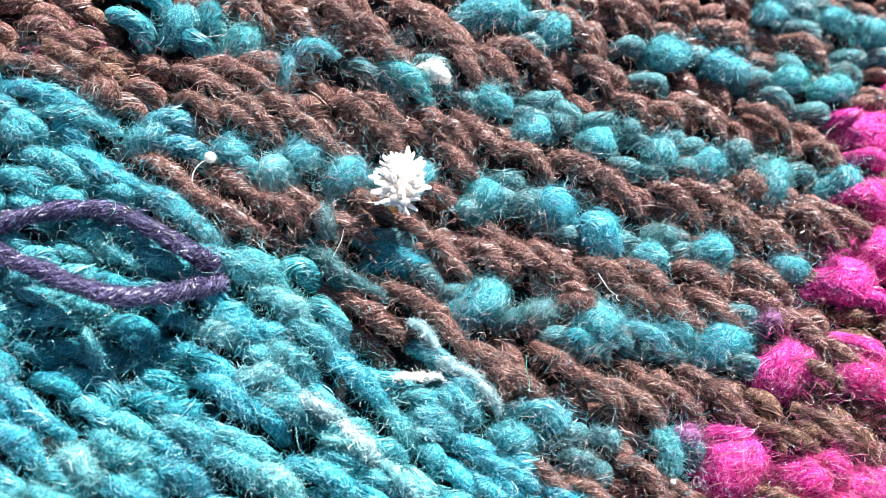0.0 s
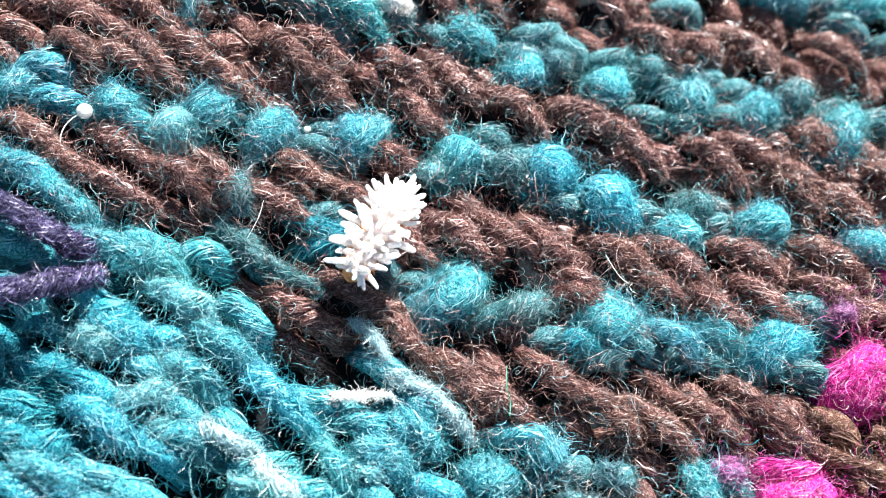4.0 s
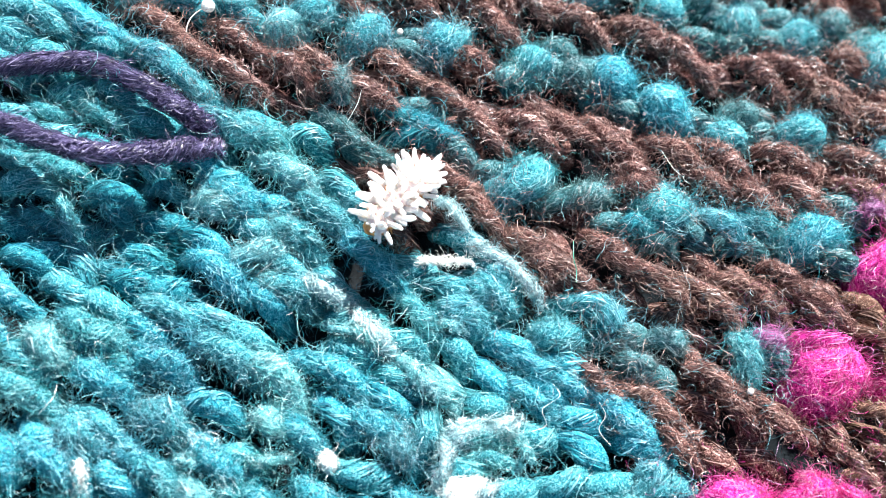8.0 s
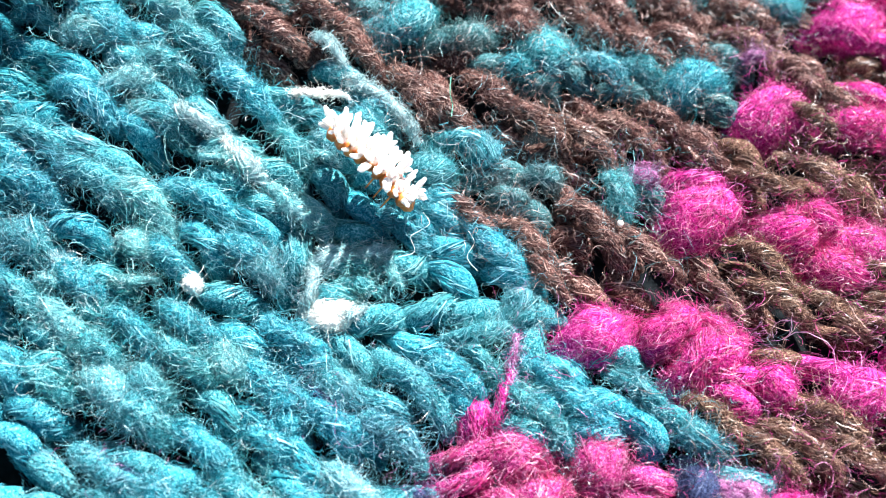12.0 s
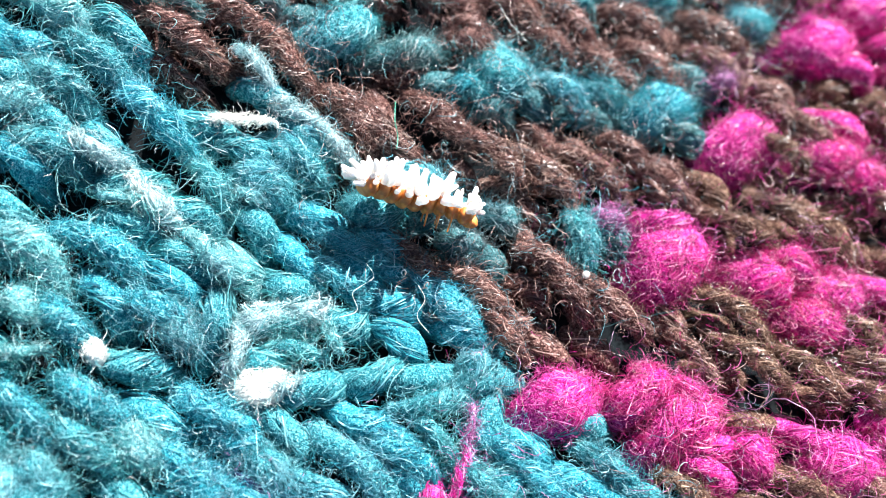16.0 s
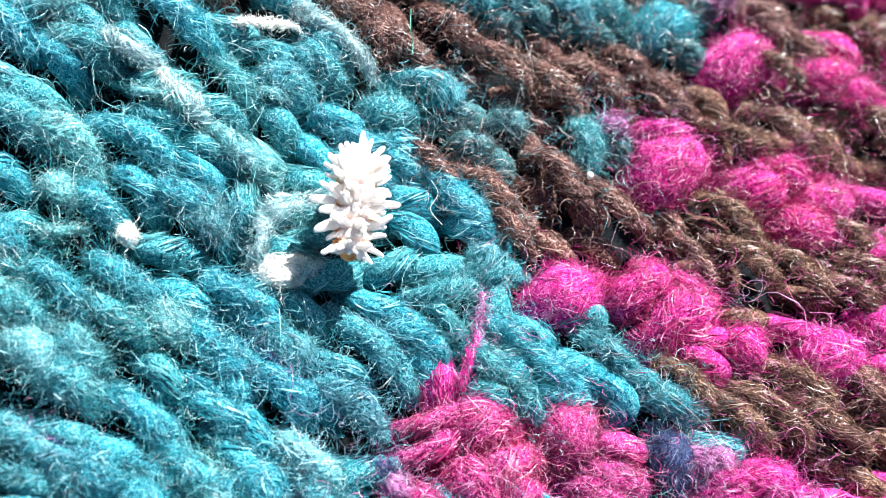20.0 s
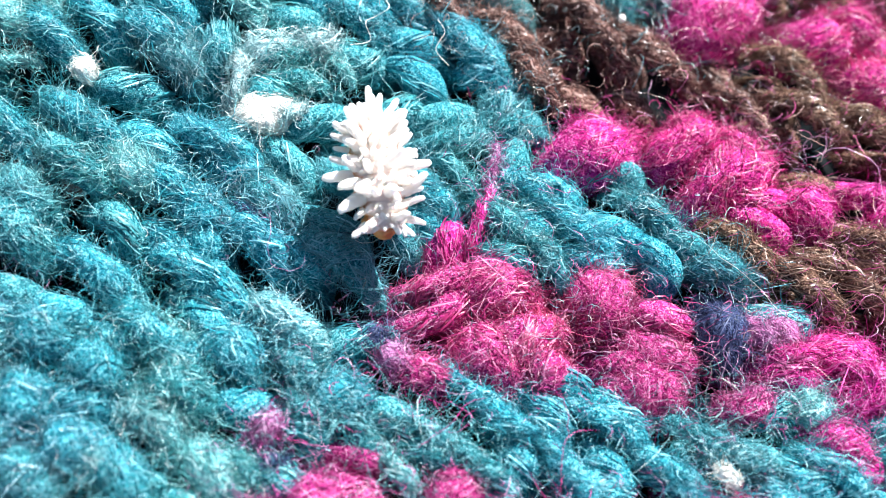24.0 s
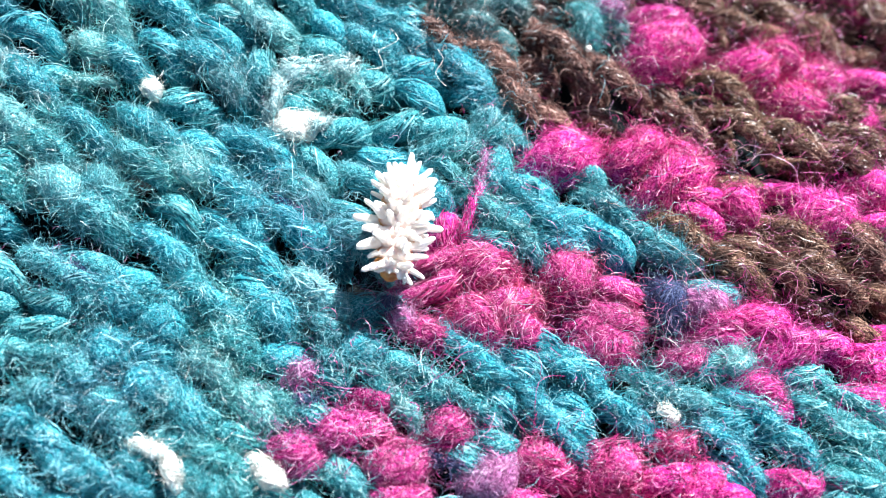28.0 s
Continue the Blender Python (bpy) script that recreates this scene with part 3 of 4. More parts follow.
stitch(DEEP_SHADED, -18.20, -10.68, -15.33, -10.28, 1.74, 0.60)
stitch(PALE, -11.84, -12.42, -8.39, -10.54, 1.93)
stitch(PALE, 0.24, -13.78, 3.42, -14.08, 1.15)
stitch(PALE, -4.67, -13.62, -1.00, -13.41, 0.88)
stitch(TEAL, -26.91, -18.33, -24.75, -18.61, 1.49)
stitch(PALE, -6.14, -19.65, -3.98, -19.40, 1.65)
stitch(TEAL, -7.43, -27.96, -4.02, -28.38, 1.64)
stitch(WHITE, -1.84, -20.18, -1.08, -20.39, 1.11)
stitch(PALE, -13.61, -26.06, -12.26, -27.52, 0.63)
stitch(PALE, -8.71, -23.68, -7.76, -23.43, 0.71)
stitch(BRIGHT, 5.42, -11.91, 9.33, -13.21, 1.83)
stitch(BRIGHT, 4.38, -10.31, 10.67, -10.98, 1.98)
stitch(BRIGHT, 9.91, -10.03, 15.73, -12.02, 2.37)
stitch(WHITE, 4.69, -18.93, 7.07, -18.16, 1.90)
stitch(WHITE, 4.99, -19.20, 6.70, -18.81, 1.30)
stitch(TEAL, 5.30, -16.68, 7.94, -15.92, 1.33, 0.30)
stitch(TEAL, 5.17, -15.51, 7.18, -15.10, 1.20, 0.40)
stitch(PALE, -0.35, -17.16, 2.61, -17.98, 2.19)
stitch(TEAL, 12.18, -17.11, 15.49, -14.81, 1.76)
stitch(TEAL, 14.92, -15.07, 15.27, -12.57, 1.98)
stitch(PLUM, 15.47, -15.47, 15.81, -17.53, 0.71)
stitch(MAGENTA, 15.89, -17.31, 16.09, -20.17, 0.89)
stitch(BROWN, 23.91, -7.36, 26.57, -9.21, 1.30, 0.40)
stitch(MAGENTA, 24.74, -9.77, 26.64, -10.93, 1.79, 0.30)
stitch(BROWN, 2.47, -3.35, 6.87, -4.94, 2.00)
stitch(BROWN, 4.42, -3.96, 8.71, -5.00, 1.70)
stitch(BROWN, 6.47, -1.13, 10.73, -2.48, 2.10)
stitch(BROWN, 9.17, -1.38, 14.54, -3.44, 2.10)
stitch(BROWN, 12.09, -1.33, 17.22, -3.53, 2.10)
stitch(BROWN, 14.81, -0.34, 19.43, -1.81, 2.00)
stitch(BROWN, 17.07, 1.48, 19.69, 0.65, 1.70)
stitch(BROWN, 19.02, 1.61, 23.67, -0.34, 1.90)
stitch(BROWN, 8.69, -9.03, 12.23, -9.97, 1.50)
stitch(BROWN, 11.05, -9.21, 16.65, -10.83, 1.90)
stitch(BROWN, 14.56, -6.27, 20.08, -8.82, 2.10)
stitch(BROWN, 18.16, -6.67, 22.61, -7.99, 1.90)
stitch(BROWN, 13.89, -10.67, 17.12, -12.08, 1.60)
stitch(BROWN, 13.07, 6.38, 18.27, 5.02, 2.10)
stitch(BROWN, 15.50, 8.20, 21.04, 6.24, 2.10)
stitch(BROWN, 10.32, 5.53, 13.89, 5.20, 1.80)
stitch(BROWN, 19.54, 9.95, 24.30, 7.70, 2.00)
stitch(BROWN, 7.05, 3.20, 9.51, 2.78, 1.60)
stitch(BROWN, 23.15, 9.23, 27.27, 7.36, 1.90)
stitch(BROWN, 25.64, 8.15, 30.25, 6.56, 1.90)
stitch(OLIVE, 24.46, 5.71, 28.51, 5.04, 1.70)
stitch(OLIVE, 23.87, 0.18, 27.76, -0.44, 1.80)
stitch(OLIVE, 25.34, 2.39, 30.56, 0.28, 1.90)
stitch(OLIVE, 24.60, -4.75, 28.47, -5.99, 1.70)
stitch(OLIVE, 29.12, 2.30, 31.72, 0.62, 1.80)
stitch(OLIVE, 25.19, -14.48, 28.52, -15.81, 1.80)
stitch(OLIVE, 27.51, -15.33, 31.83, -16.47, 1.90)
stitch(OLIVE, 29.29, -14.20, 33.38, -15.78, 1.90)
stitch(OLIVE, 31.80, -13.70, 36.21, -14.82, 1.90)
stitch(OLIVE, 30.65, -12.46, 34.01, -13.18, 1.70)
stitch(OLIVE, 26.14, -6.71, 29.85, -7.60, 1.80)
stitch(OLIVE, 29.16, -5.97, 32.87, -7.23, 1.80)
stitch(OLIVE, 32.34, -6.08, 35.35, -7.47, 1.80)
stitch(OLIVE, 31.38, -2.88, 34.75, -3.86, 1.80)
stitch(BROWN, 34.18, -11.02, 36.68, -12.14, 1.70)
stitch(TEAL, 8.64, -5.25, 10.23, -6.05, 2.00)
stitch(GREY, 12.35, -5.58, 14.37, -5.77, 1.60, 0.20)
stitch(GREY, 11.00, -7.86, 13.01, -7.64, 1.50, 0.30)
stitch(TEAL, 16.60, -3.60, 17.70, -6.20, 1.50)
stitch(TEAL, 17.30, -3.40, 18.50, -6.10, 1.30)
stitch(GREY, -11.80, 0.90, -10.30, -0.60, 1.50, -0.40)
stitch(BROWN, -24.51, -1.45, -19.79, -2.29, 1.80)
stitch(BROWN, -21.43, -1.78, -16.74, -2.44, 1.80)
stitch(BROWN, -18.79, -2.30, -14.39, -2.46, 1.70)
stitch(BROWN, -19.53, 0.04, -15.27, -0.75, 1.90)
stitch(BROWN, -16.58, -0.17, -11.58, -1.35, 2.00)
stitch(BROWN, -14.19, 1.14, -9.81, -0.07, 1.90)
stitch(BROWN, -11.29, 0.83, -6.54, 0.32, 1.90)
stitch(BROWN, -24.04, 4.02, -20.78, 3.35, 1.80)
stitch(BROWN, -21.78, 4.24, -17.50, 3.63, 1.90)
stitch(BROWN, -20.84, 5.44, -16.44, 4.25, 1.90)
stitch(BROWN, -16.70, 6.84, -12.18, 5.52, 2.00)
stitch(BROWN, -19.02, 6.61, -15.70, 6.24, 1.90)
stitch(BROWN, -14.28, 9.10, -10.25, 8.21, 2.00)
stitch(BROWN, -10.99, 9.00, -7.35, 7.42, 2.00)
stitch(BROWN, -12.75, 10.42, -9.27, 10.00, 1.90)
stitch(BROWN, -11.14, 3.38, -5.76, 3.17, 2.00)
stitch(BROWN, -6.47, 3.18, -2.05, 2.78, 1.90)
stitch(BROWN, -5.97, 5.98, -3.14, 6.09, 1.70)
stitch(BROWN, -3.48, 2.81, -0.08, 1.49, 1.90)
stitch(BROWN, -7.82, 11.68, -2.78, 10.34, 2.00)
stitch(BROWN, -5.90, 13.22, -0.66, 11.50, 2.10)
stitch(BROWN, -2.14, 12.37, 3.42, 11.57, 2.10)
stitch(BROWN, -5.90, 9.86, -2.51, 8.84, 1.90)
stitch(BROWN, 2.16, 13.87, 7.32, 13.17, 2.10)
stitch(BROWN, 5.53, 13.96, 10.14, 12.49, 2.10)
stitch(BROWN, 10.77, 15.16, 15.31, 13.57, 2.00)
stitch(BROWN, 12.66, 16.34, 16.57, 15.67, 2.00)
stitch(BROWN, 16.04, 16.28, 20.28, 15.31, 2.00)
stitch(BROWN, 16.67, 15.29, 19.90, 13.87, 1.90)
stitch(BROWN, 19.54, 15.39, 23.34, 14.22, 1.90)
stitch(BROWN, 5.34, 21.03, 8.91, 19.76, 2.00)
stitch(BROWN, 10.85, 23.65, 14.87, 22.01, 2.00)
stitch(BROWN, 8.27, 21.74, 11.13, 21.43, 1.80)
stitch(BROWN, 15.35, 26.12, 20.74, 24.58, 2.00)
stitch(BROWN, 17.17, 19.05, 19.46, 18.84, 1.70)
stitch(BROWN, -1.45, 3.84, 2.84, 2.91, 2.00)
stitch(BROWN, 0.77, 5.35, 5.51, 4.20, 2.00)
stitch(BROWN, 3.00, 6.07, 8.44, 4.84, 2.10)
stitch(BROWN, 7.12, 6.53, 12.39, 5.55, 2.10)
stitch(BROWN, 10.29, 7.67, 14.82, 6.68, 2.00)
stitch(BROWN, 14.36, 9.41, 18.43, 8.54, 2.00)
stitch(BROWN, 19.09, 11.43, 23.39, 10.61, 2.00)
stitch(BROWN, 6.64, 3.98, 9.78, 3.01, 1.80)
stitch(BROWN, -2.16, -2.45, 2.35, -4.21, 2.00)
stitch(BROWN, 1.69, -3.47, 6.50, -5.41, 2.00)
stitch(TEAL, -25.83, -0.46, -23.66, 1.46, 2.20)
stitch(TEAL, -19.80, 1.19, -18.41, 2.42, 2.30)
stitch(PALE, -16.29, 0.92, -15.08, 2.91, 2.60)
stitch(TEAL, -15.31, 3.36, -13.83, 4.58, 2.50)
stitch(TEAL, -11.97, 2.92, -10.26, 5.22, 2.50)
stitch(TEAL, -7.26, 4.89, -5.90, 7.82, 2.90)
stitch(TEAL, -4.30, 14.80, -2.77, 15.69, 2.60)
stitch(TEAL, -0.66, 14.27, 0.75, 15.05, 2.60)
stitch(GREY, 1.18, 16.40, 2.41, 16.20, 1.70)
stitch(TEAL, 4.68, 16.11, 6.16, 16.69, 2.90)
stitch(GREY, 6.77, 18.60, 7.79, 18.47, 1.70)
stitch(TEAL, 10.01, 16.96, 10.74, 19.14, 2.80)
stitch(TEAL, 13.69, 18.64, 15.19, 19.41, 3.00)
stitch(GREY, 15.60, 21.46, 17.10, 20.84, 2.30)
stitch(TEAL, 19.22, 18.28, 20.34, 21.55, 3.10)
stitch(TEAL, -2.04, 6.47, -0.50, 8.60, 3.00)
stitch(BRIGHT, 3.34, 8.72, 4.82, 10.01, 3.30)
stitch(GREY, 1.02, 8.46, 2.32, 8.52, 1.80)
stitch(BRIGHT, 6.88, 9.00, 9.54, 8.82, 3.30)
stitch(TEAL, 11.47, 8.96, 13.04, 9.31, 2.60)
stitch(GREY, 11.88, 11.06, 13.55, 11.17, 2.10)
stitch(TEAL, 15.74, 11.00, 17.61, 11.96, 2.90)
stitch(TEAL, 21.82, 12.37, 23.26, 13.77, 2.40)
stitch(DEEP_SHADED, 8.05, 0.19, 9.93, 0.62, 1.60)
stitch(PALE, -2.39, 5.62, -1.83, 6.58, 1.20)
stitch(MIST, 3.69, -16.25, 4.62, -19.14, 1.30)
stitch(MIST, 3.62, -16.10, 5.85, -15.00, 1.60)
stitch(MIST, 5.38, -15.16, 7.58, -13.97, 1.90)
stitch(PALE, 7.26, -14.50, 8.59, -15.56, 0.80)
stitch(MIST, 6.15, -18.58, 7.62, -17.51, 1.00)
stitch(MIST, -7.90, -11.93, -4.09, -11.95, 1.50)
stitch(MIST, -4.47, -11.95, -0.14, -13.52, 1.70)
stitch(WHITE, -4.01, -12.11, -1.35, -12.94, 0.55)
stitch(PALE, -0.82, -13.27, 3.50, -14.62, 1.30)
stitch(MIST, -8.76, -22.23, -5.38, -23.82, 1.00)
stitch(PALE, -5.57, -22.11, -3.27, -20.97, 0.90)
stitch(WHITE, -13.31, -25.96, -12.37, -27.26, 0.70)
stitch(PALE, -15.27, -10.30, -12.30, -9.36, 2.20)
stitch(BRIGHT, -4.93, -23.02, -1.02, -24.52, 2.10, -0.10)
stitch(TEAL, -1.99, -23.50, 2.51, -24.75, 2.20, -0.10)
stitch(BRIGHT, -2.26, -21.66, 1.59, -22.95, 2.30, -0.10)
stitch(PALE, 0.88, -22.69, 3.77, -23.56, 2.10, -0.10)
stitch(BRIGHT, 2.93, -22.75, 6.72, -23.95, 2.20, -0.10)
stitch(TEAL, 9.25, -19.26, 14.33, -21.34, 2.30, -0.10)
stitch(BRIGHT, 11.54, -18.63, 15.23, -19.55, 2.10, -0.10)
stitch(TEAL, 6.67, -21.42, 9.54, -22.19, 2.20, -0.10)
stitch(BRIGHT, 3.00, -20.26, 6.85, -20.87, 2.30, -0.10)
stitch(TEAL, -6.04, -24.77, -2.72, -25.78, 2.10, -0.10)
stitch(BRIGHT, 1.43, -27.28, 5.56, -28.22, 2.20, -0.10)
stitch(PALE, -4.55, -26.95, -1.45, -27.34, 2.30, -0.10)
stitch(BRIGHT, 4.36, -28.62, 8.86, -29.24, 2.10, -0.10)
stitch(TEAL, -2.44, -30.73, 2.80, -31.90, 2.20, -0.10)
stitch(BRIGHT, 6.37, -23.52, 10.25, -24.38, 2.30, -0.10)
stitch(TEAL, 9.35, -22.73, 13.71, -23.69, 2.10, -0.10)
stitch(BRIGHT, 0.86, -30.33, 4.23, -31.01, 2.20, -0.10)
stitch(TEAL, -2.28, -27.59, 1.35, -28.17, 2.30, -0.10)
stitch(BRIGHT, 4.39, -25.91, 7.98, -26.85, 2.10, -0.10)
stitch(PALE, 9.27, -25.98, 13.07, -26.83, 2.20, -0.10)
stitch(BRIGHT, 8.08, -28.21, 11.15, -28.78, 2.30, -0.10)
stitch(TEAL, -2.15, -25.80, 0.72, -26.46, 2.10, -0.10)
stitch(BRIGHT, 4.48, -23.22, 7.31, -23.68, 2.20, -0.10)
stitch(TEAL, 6.66, -29.84, 10.03, -30.90, 2.20, -0.10)
stitch(BRIGHT, 3.88, -30.64, 6.82, -31.52, 2.30, -0.10)
stitch(PALE, 6.62, -31.61, 9.80, -32.58, 2.10, -0.10)
stitch(BRIGHT, 1.94, -32.81, 4.88, -33.51, 2.20, -0.10)
stitch(TEAL, 1.37, -34.30, 3.94, -35.02, 2.30, -0.10)
stitch(BRIGHT, 4.35, -33.64, 7.40, -34.38, 2.10, -0.10)
stitch(TEAL, 3.60, -35.65, 6.50, -36.18, 2.20, -0.10)
stitch(TEAL, 10.46, -27.53, 13.79, -28.29, 2.10, -0.10)
stitch(BRIGHT, 12.59, -27.82, 15.87, -28.59, 2.20, -0.10)
stitch(PALE, 9.50, -32.47, 12.22, -33.13, 2.30, -0.10)
stitch(BRIGHT, 6.81, -34.18, 9.43, -34.63, 2.10, -0.10)
stitch(MAGENTA, 32.58, 15.59, 34.09, 13.19, 3.20)
stitch(MAGENTA, 33.44, 10.44, 35.10, 8.94, 3.00)
stitch(MAGENTA, 35.74, 0.26, 37.27, -0.49, 3.00)
stitch(MAGENTA, 37.41, -8.91, 39.06, -9.27, 2.80)
stitch(OLIVE, 31.82, 5.68, 35.82, 4.05, 1.90)
stitch(OLIVE, 33.85, 3.89, 37.80, 1.95, 1.90)
stitch(OLIVE, 32.80, -4.59, 36.65, -5.74, 1.90)
stitch(OLIVE, 34.99, -2.93, 39.12, -3.94, 1.90)
stitch(OLIVE, 30.93, 11.32, 33.48, 10.25, 1.80)
stitch(OLIVE, 35.97, 7.71, 40.01, 6.20, 1.90)
stitch(OLIVE, 37.40, -2.54, 42.14, -3.71, 1.90)
stitch(MAGENTA, 38.48, 0.10, 40.14, -0.51, 3.00)
stitch(MAGENTA, 36.19, 11.19, 37.88, 9.50, 3.00)
stitch(BROWN, 34.49, 18.05, 37.76, 16.50, 2.00)
stitch(BROWN, 33.36, 20.36, 36.59, 19.68, 2.00)
stitch(OLIVE, 38.64, -5.65, 42.87, -6.35, 1.90)
stitch(BRIGHT, -15.31, -8.78, -10.76, -9.35, 2.20, -0.10)
stitch(TEAL, -11.15, -9.36, -6.81, -10.32, 2.32, -0.10)
stitch(TEAL, -10.58, -6.71, -6.11, -7.84, 2.44, -0.10)
stitch(BRIGHT, -6.49, -7.85, -1.74, -9.70, 2.20, -0.10)
stitch(TEAL, -15.72, -5.84, -11.18, -5.54, 2.32, -0.10)
stitch(PALE, -13.33, -5.93, -9.28, -6.19, 2.44, -0.10)
stitch(BRIGHT, -26.05, -18.88, -19.87, -19.93, 2.20, -0.10)
stitch(BRIGHT, -25.04, -21.61, -20.31, -22.25, 2.32, -0.10)
stitch(TEAL, -18.30, -18.89, -14.01, -19.32, 2.44, -0.10)
stitch(TEAL, -15.09, -16.76, -10.59, -17.52, 2.20, -0.10)
stitch(BRIGHT, -14.46, -19.18, -10.19, -19.61, 2.32, -0.10)
stitch(TEAL, -11.57, -17.07, -7.17, -17.68, 2.44, -0.10)
stitch(PALE, -8.23, -17.07, -4.05, -18.01, 2.20, -0.10)
stitch(BRIGHT, -5.59, -15.71, -0.37, -16.54, 2.32, -0.10)
stitch(BRIGHT, -16.48, -21.38, -12.54, -21.94, 2.44, -0.10)
stitch(TEAL, -20.18, -23.67, -16.00, -24.08, 2.20, -0.10)
stitch(TEAL, -23.05, -24.57, -19.16, -25.35, 2.32, -0.10)
stitch(BRIGHT, -17.26, -26.17, -12.10, -27.13, 2.44, -0.10)
stitch(TEAL, -11.98, -24.22, -7.49, -25.21, 2.20, -0.10)
stitch(PALE, -8.82, -24.08, -3.35, -25.65, 2.32, -0.10)
stitch(BRIGHT, -19.15, -27.14, -15.70, -28.22, 2.44, -0.10)
stitch(BRIGHT, -8.47, -22.09, -4.97, -23.26, 2.20, -0.10)
stitch(TEAL, -19.96, -29.29, -15.82, -30.35, 2.32, -0.10)
stitch(TEAL, -13.75, -27.94, -9.05, -28.76, 2.44, -0.10)
stitch(BRIGHT, -9.91, -28.49, -6.09, -29.03, 2.20, -0.10)
stitch(TEAL, -15.98, -30.09, -12.02, -30.88, 2.32, -0.10)
stitch(PALE, -17.69, -32.97, -13.52, -33.61, 2.44, -0.10)
stitch(BRIGHT, -5.65, -19.19, -1.68, -19.82, 2.20, -0.10)
stitch(BRIGHT, -1.85, -17.28, 2.26, -18.26, 2.32, -0.10)
stitch(TEAL, -12.54, -21.94, -8.76, -22.23, 2.44, -0.10)
stitch(TEAL, -15.84, -24.36, -12.38, -24.78, 2.20, -0.10)
stitch(BRIGHT, -14.05, -13.25, -9.86, -13.99, 2.32, -0.10)
stitch(TEAL, -9.93, -12.41, -5.97, -12.73, 2.44, -0.10)
stitch(PALE, -19.53, -21.11, -16.04, -21.52, 2.20, -0.10)
stitch(BRIGHT, -12.41, -31.40, -8.36, -31.79, 2.32, -0.10)


PURPLE_FAR = [(-31.79, -10.90, -0.71), (-30.16, -9.54, -0.60), (-27.34, -7.29, -0.42), (-23.91, -5.89, 0.32), (-19.57, -6.25, 1.28), (-17.47, -6.38, 0.87), (-16.25, -5.83, -0.42)]


PURPLE_NEAR = [(-31.37, -11.52, -0.46), (-28.90, -11.57, -0.16), (-24.80, -11.55, 0.73), (-20.80, -11.39, 2.05), (-17.86, -9.55, 1.40), (-16.50, -8.30, 0.86), (-15.33, -7.01, -0.46)]
LOOP_WIDTH = 1.22


# ---- stitches between and beyond, lower in the fabric ----
def fill():
    laid = np.array([row[:5] for row in LAID])
    mats = [row[5] for row in LAID]
    a, b = laid[:, :2], laid[:, 2:4]
    heaps = {}
    for gx in np.arange(-46, 43, 2.7):
        for gy in np.arange(-42, 52, 2.0):
            x, y = gx + rng.normal(0, 0.4), gy + rng.normal(0, 0.35)
            pt = np.array([x, y])
            f = np.clip((((pt - a) * (b - a)).sum(1)) / (((b - a) ** 2).sum(1) + 1e-6), 0, 1)
            dist = np.hypot(*(pt - a - f[:, None] * (b - a)).T)
            near = dist.argmin()
            gap = dist[near] - laid[near, 4] * 0.45
            if gap < -0.4:
                continue
            order = dist.argsort()[:3]
            mat = mats[order[rng.integers(0, 2)]] if gap > 1.5 else mats[near]
            if mat in (WHITE, MIST, PURPLE, NAVY, PLUM) or (mat is PALE and rng.random() < 0.7):
                mat = TEAL
            if mat in (MAGENTA, ROSE) and y > -20 and gap > 0.3:
                mat = OLIVE
            if mat in (TEAL, BRIGHT, PALE, DEEP_SHADED) and y > max(-9, -2 - 0.45 * x):
                mat = GREY if gap < 1.0 else BROWN
            way = b[near] - a[near]
            turn = math.atan2(way[1], way[0]) if laid[near, 4] < 0.62 * math.hypot(*way) else 0.07
            turn += radians(rng.normal(0, 11))
            half = 1.9
            w = 1.9
            if gap > 2 and x > 24 and y > -22:
                mat = (OLIVE, BROWN, MAGENTA)[rng.integers(0, 3)]
            low = rng.uniform(0.1, 1.0) if gap > 3 else 1.7 if mat in (BROWN, OLIVE) else 0.9 if mat is GREY else 0.4
            path, r = arc(x - half * math.cos(turn), y - half * math.sin(turn), x + half * math.cos(turn), y + half * math.sin(turn), w, low)
            made = yarn(path, r, 130 if gap < 1.5 else 70, 36 if gap < 1.5 else 10, fine=0.026)
            if gap < 0.9 and -26 < x < 34 and -36 < y < 32:
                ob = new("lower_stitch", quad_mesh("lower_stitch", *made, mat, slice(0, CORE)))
                ob.parent = fabric
                ob["label"] = LOOK[mat] + " wool stitch lying lower in the knit"
            else:
                heaps.setdefault(mat, []).append(made)
    for mat, made in heaps.items():
        shift = np.cumsum([0] + [len(v) for v, _ in made[:-1]])
        firsts = np.cumsum([0] + [len(q) for _, q in made[:-1]])
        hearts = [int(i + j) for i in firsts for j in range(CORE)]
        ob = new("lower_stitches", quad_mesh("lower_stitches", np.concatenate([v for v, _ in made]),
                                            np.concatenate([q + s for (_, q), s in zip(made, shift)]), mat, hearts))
        ob.parent = fabric
        tagged(ob, LOOK[mat] + " wool stitches lying lower in the knit", kind="stuff")


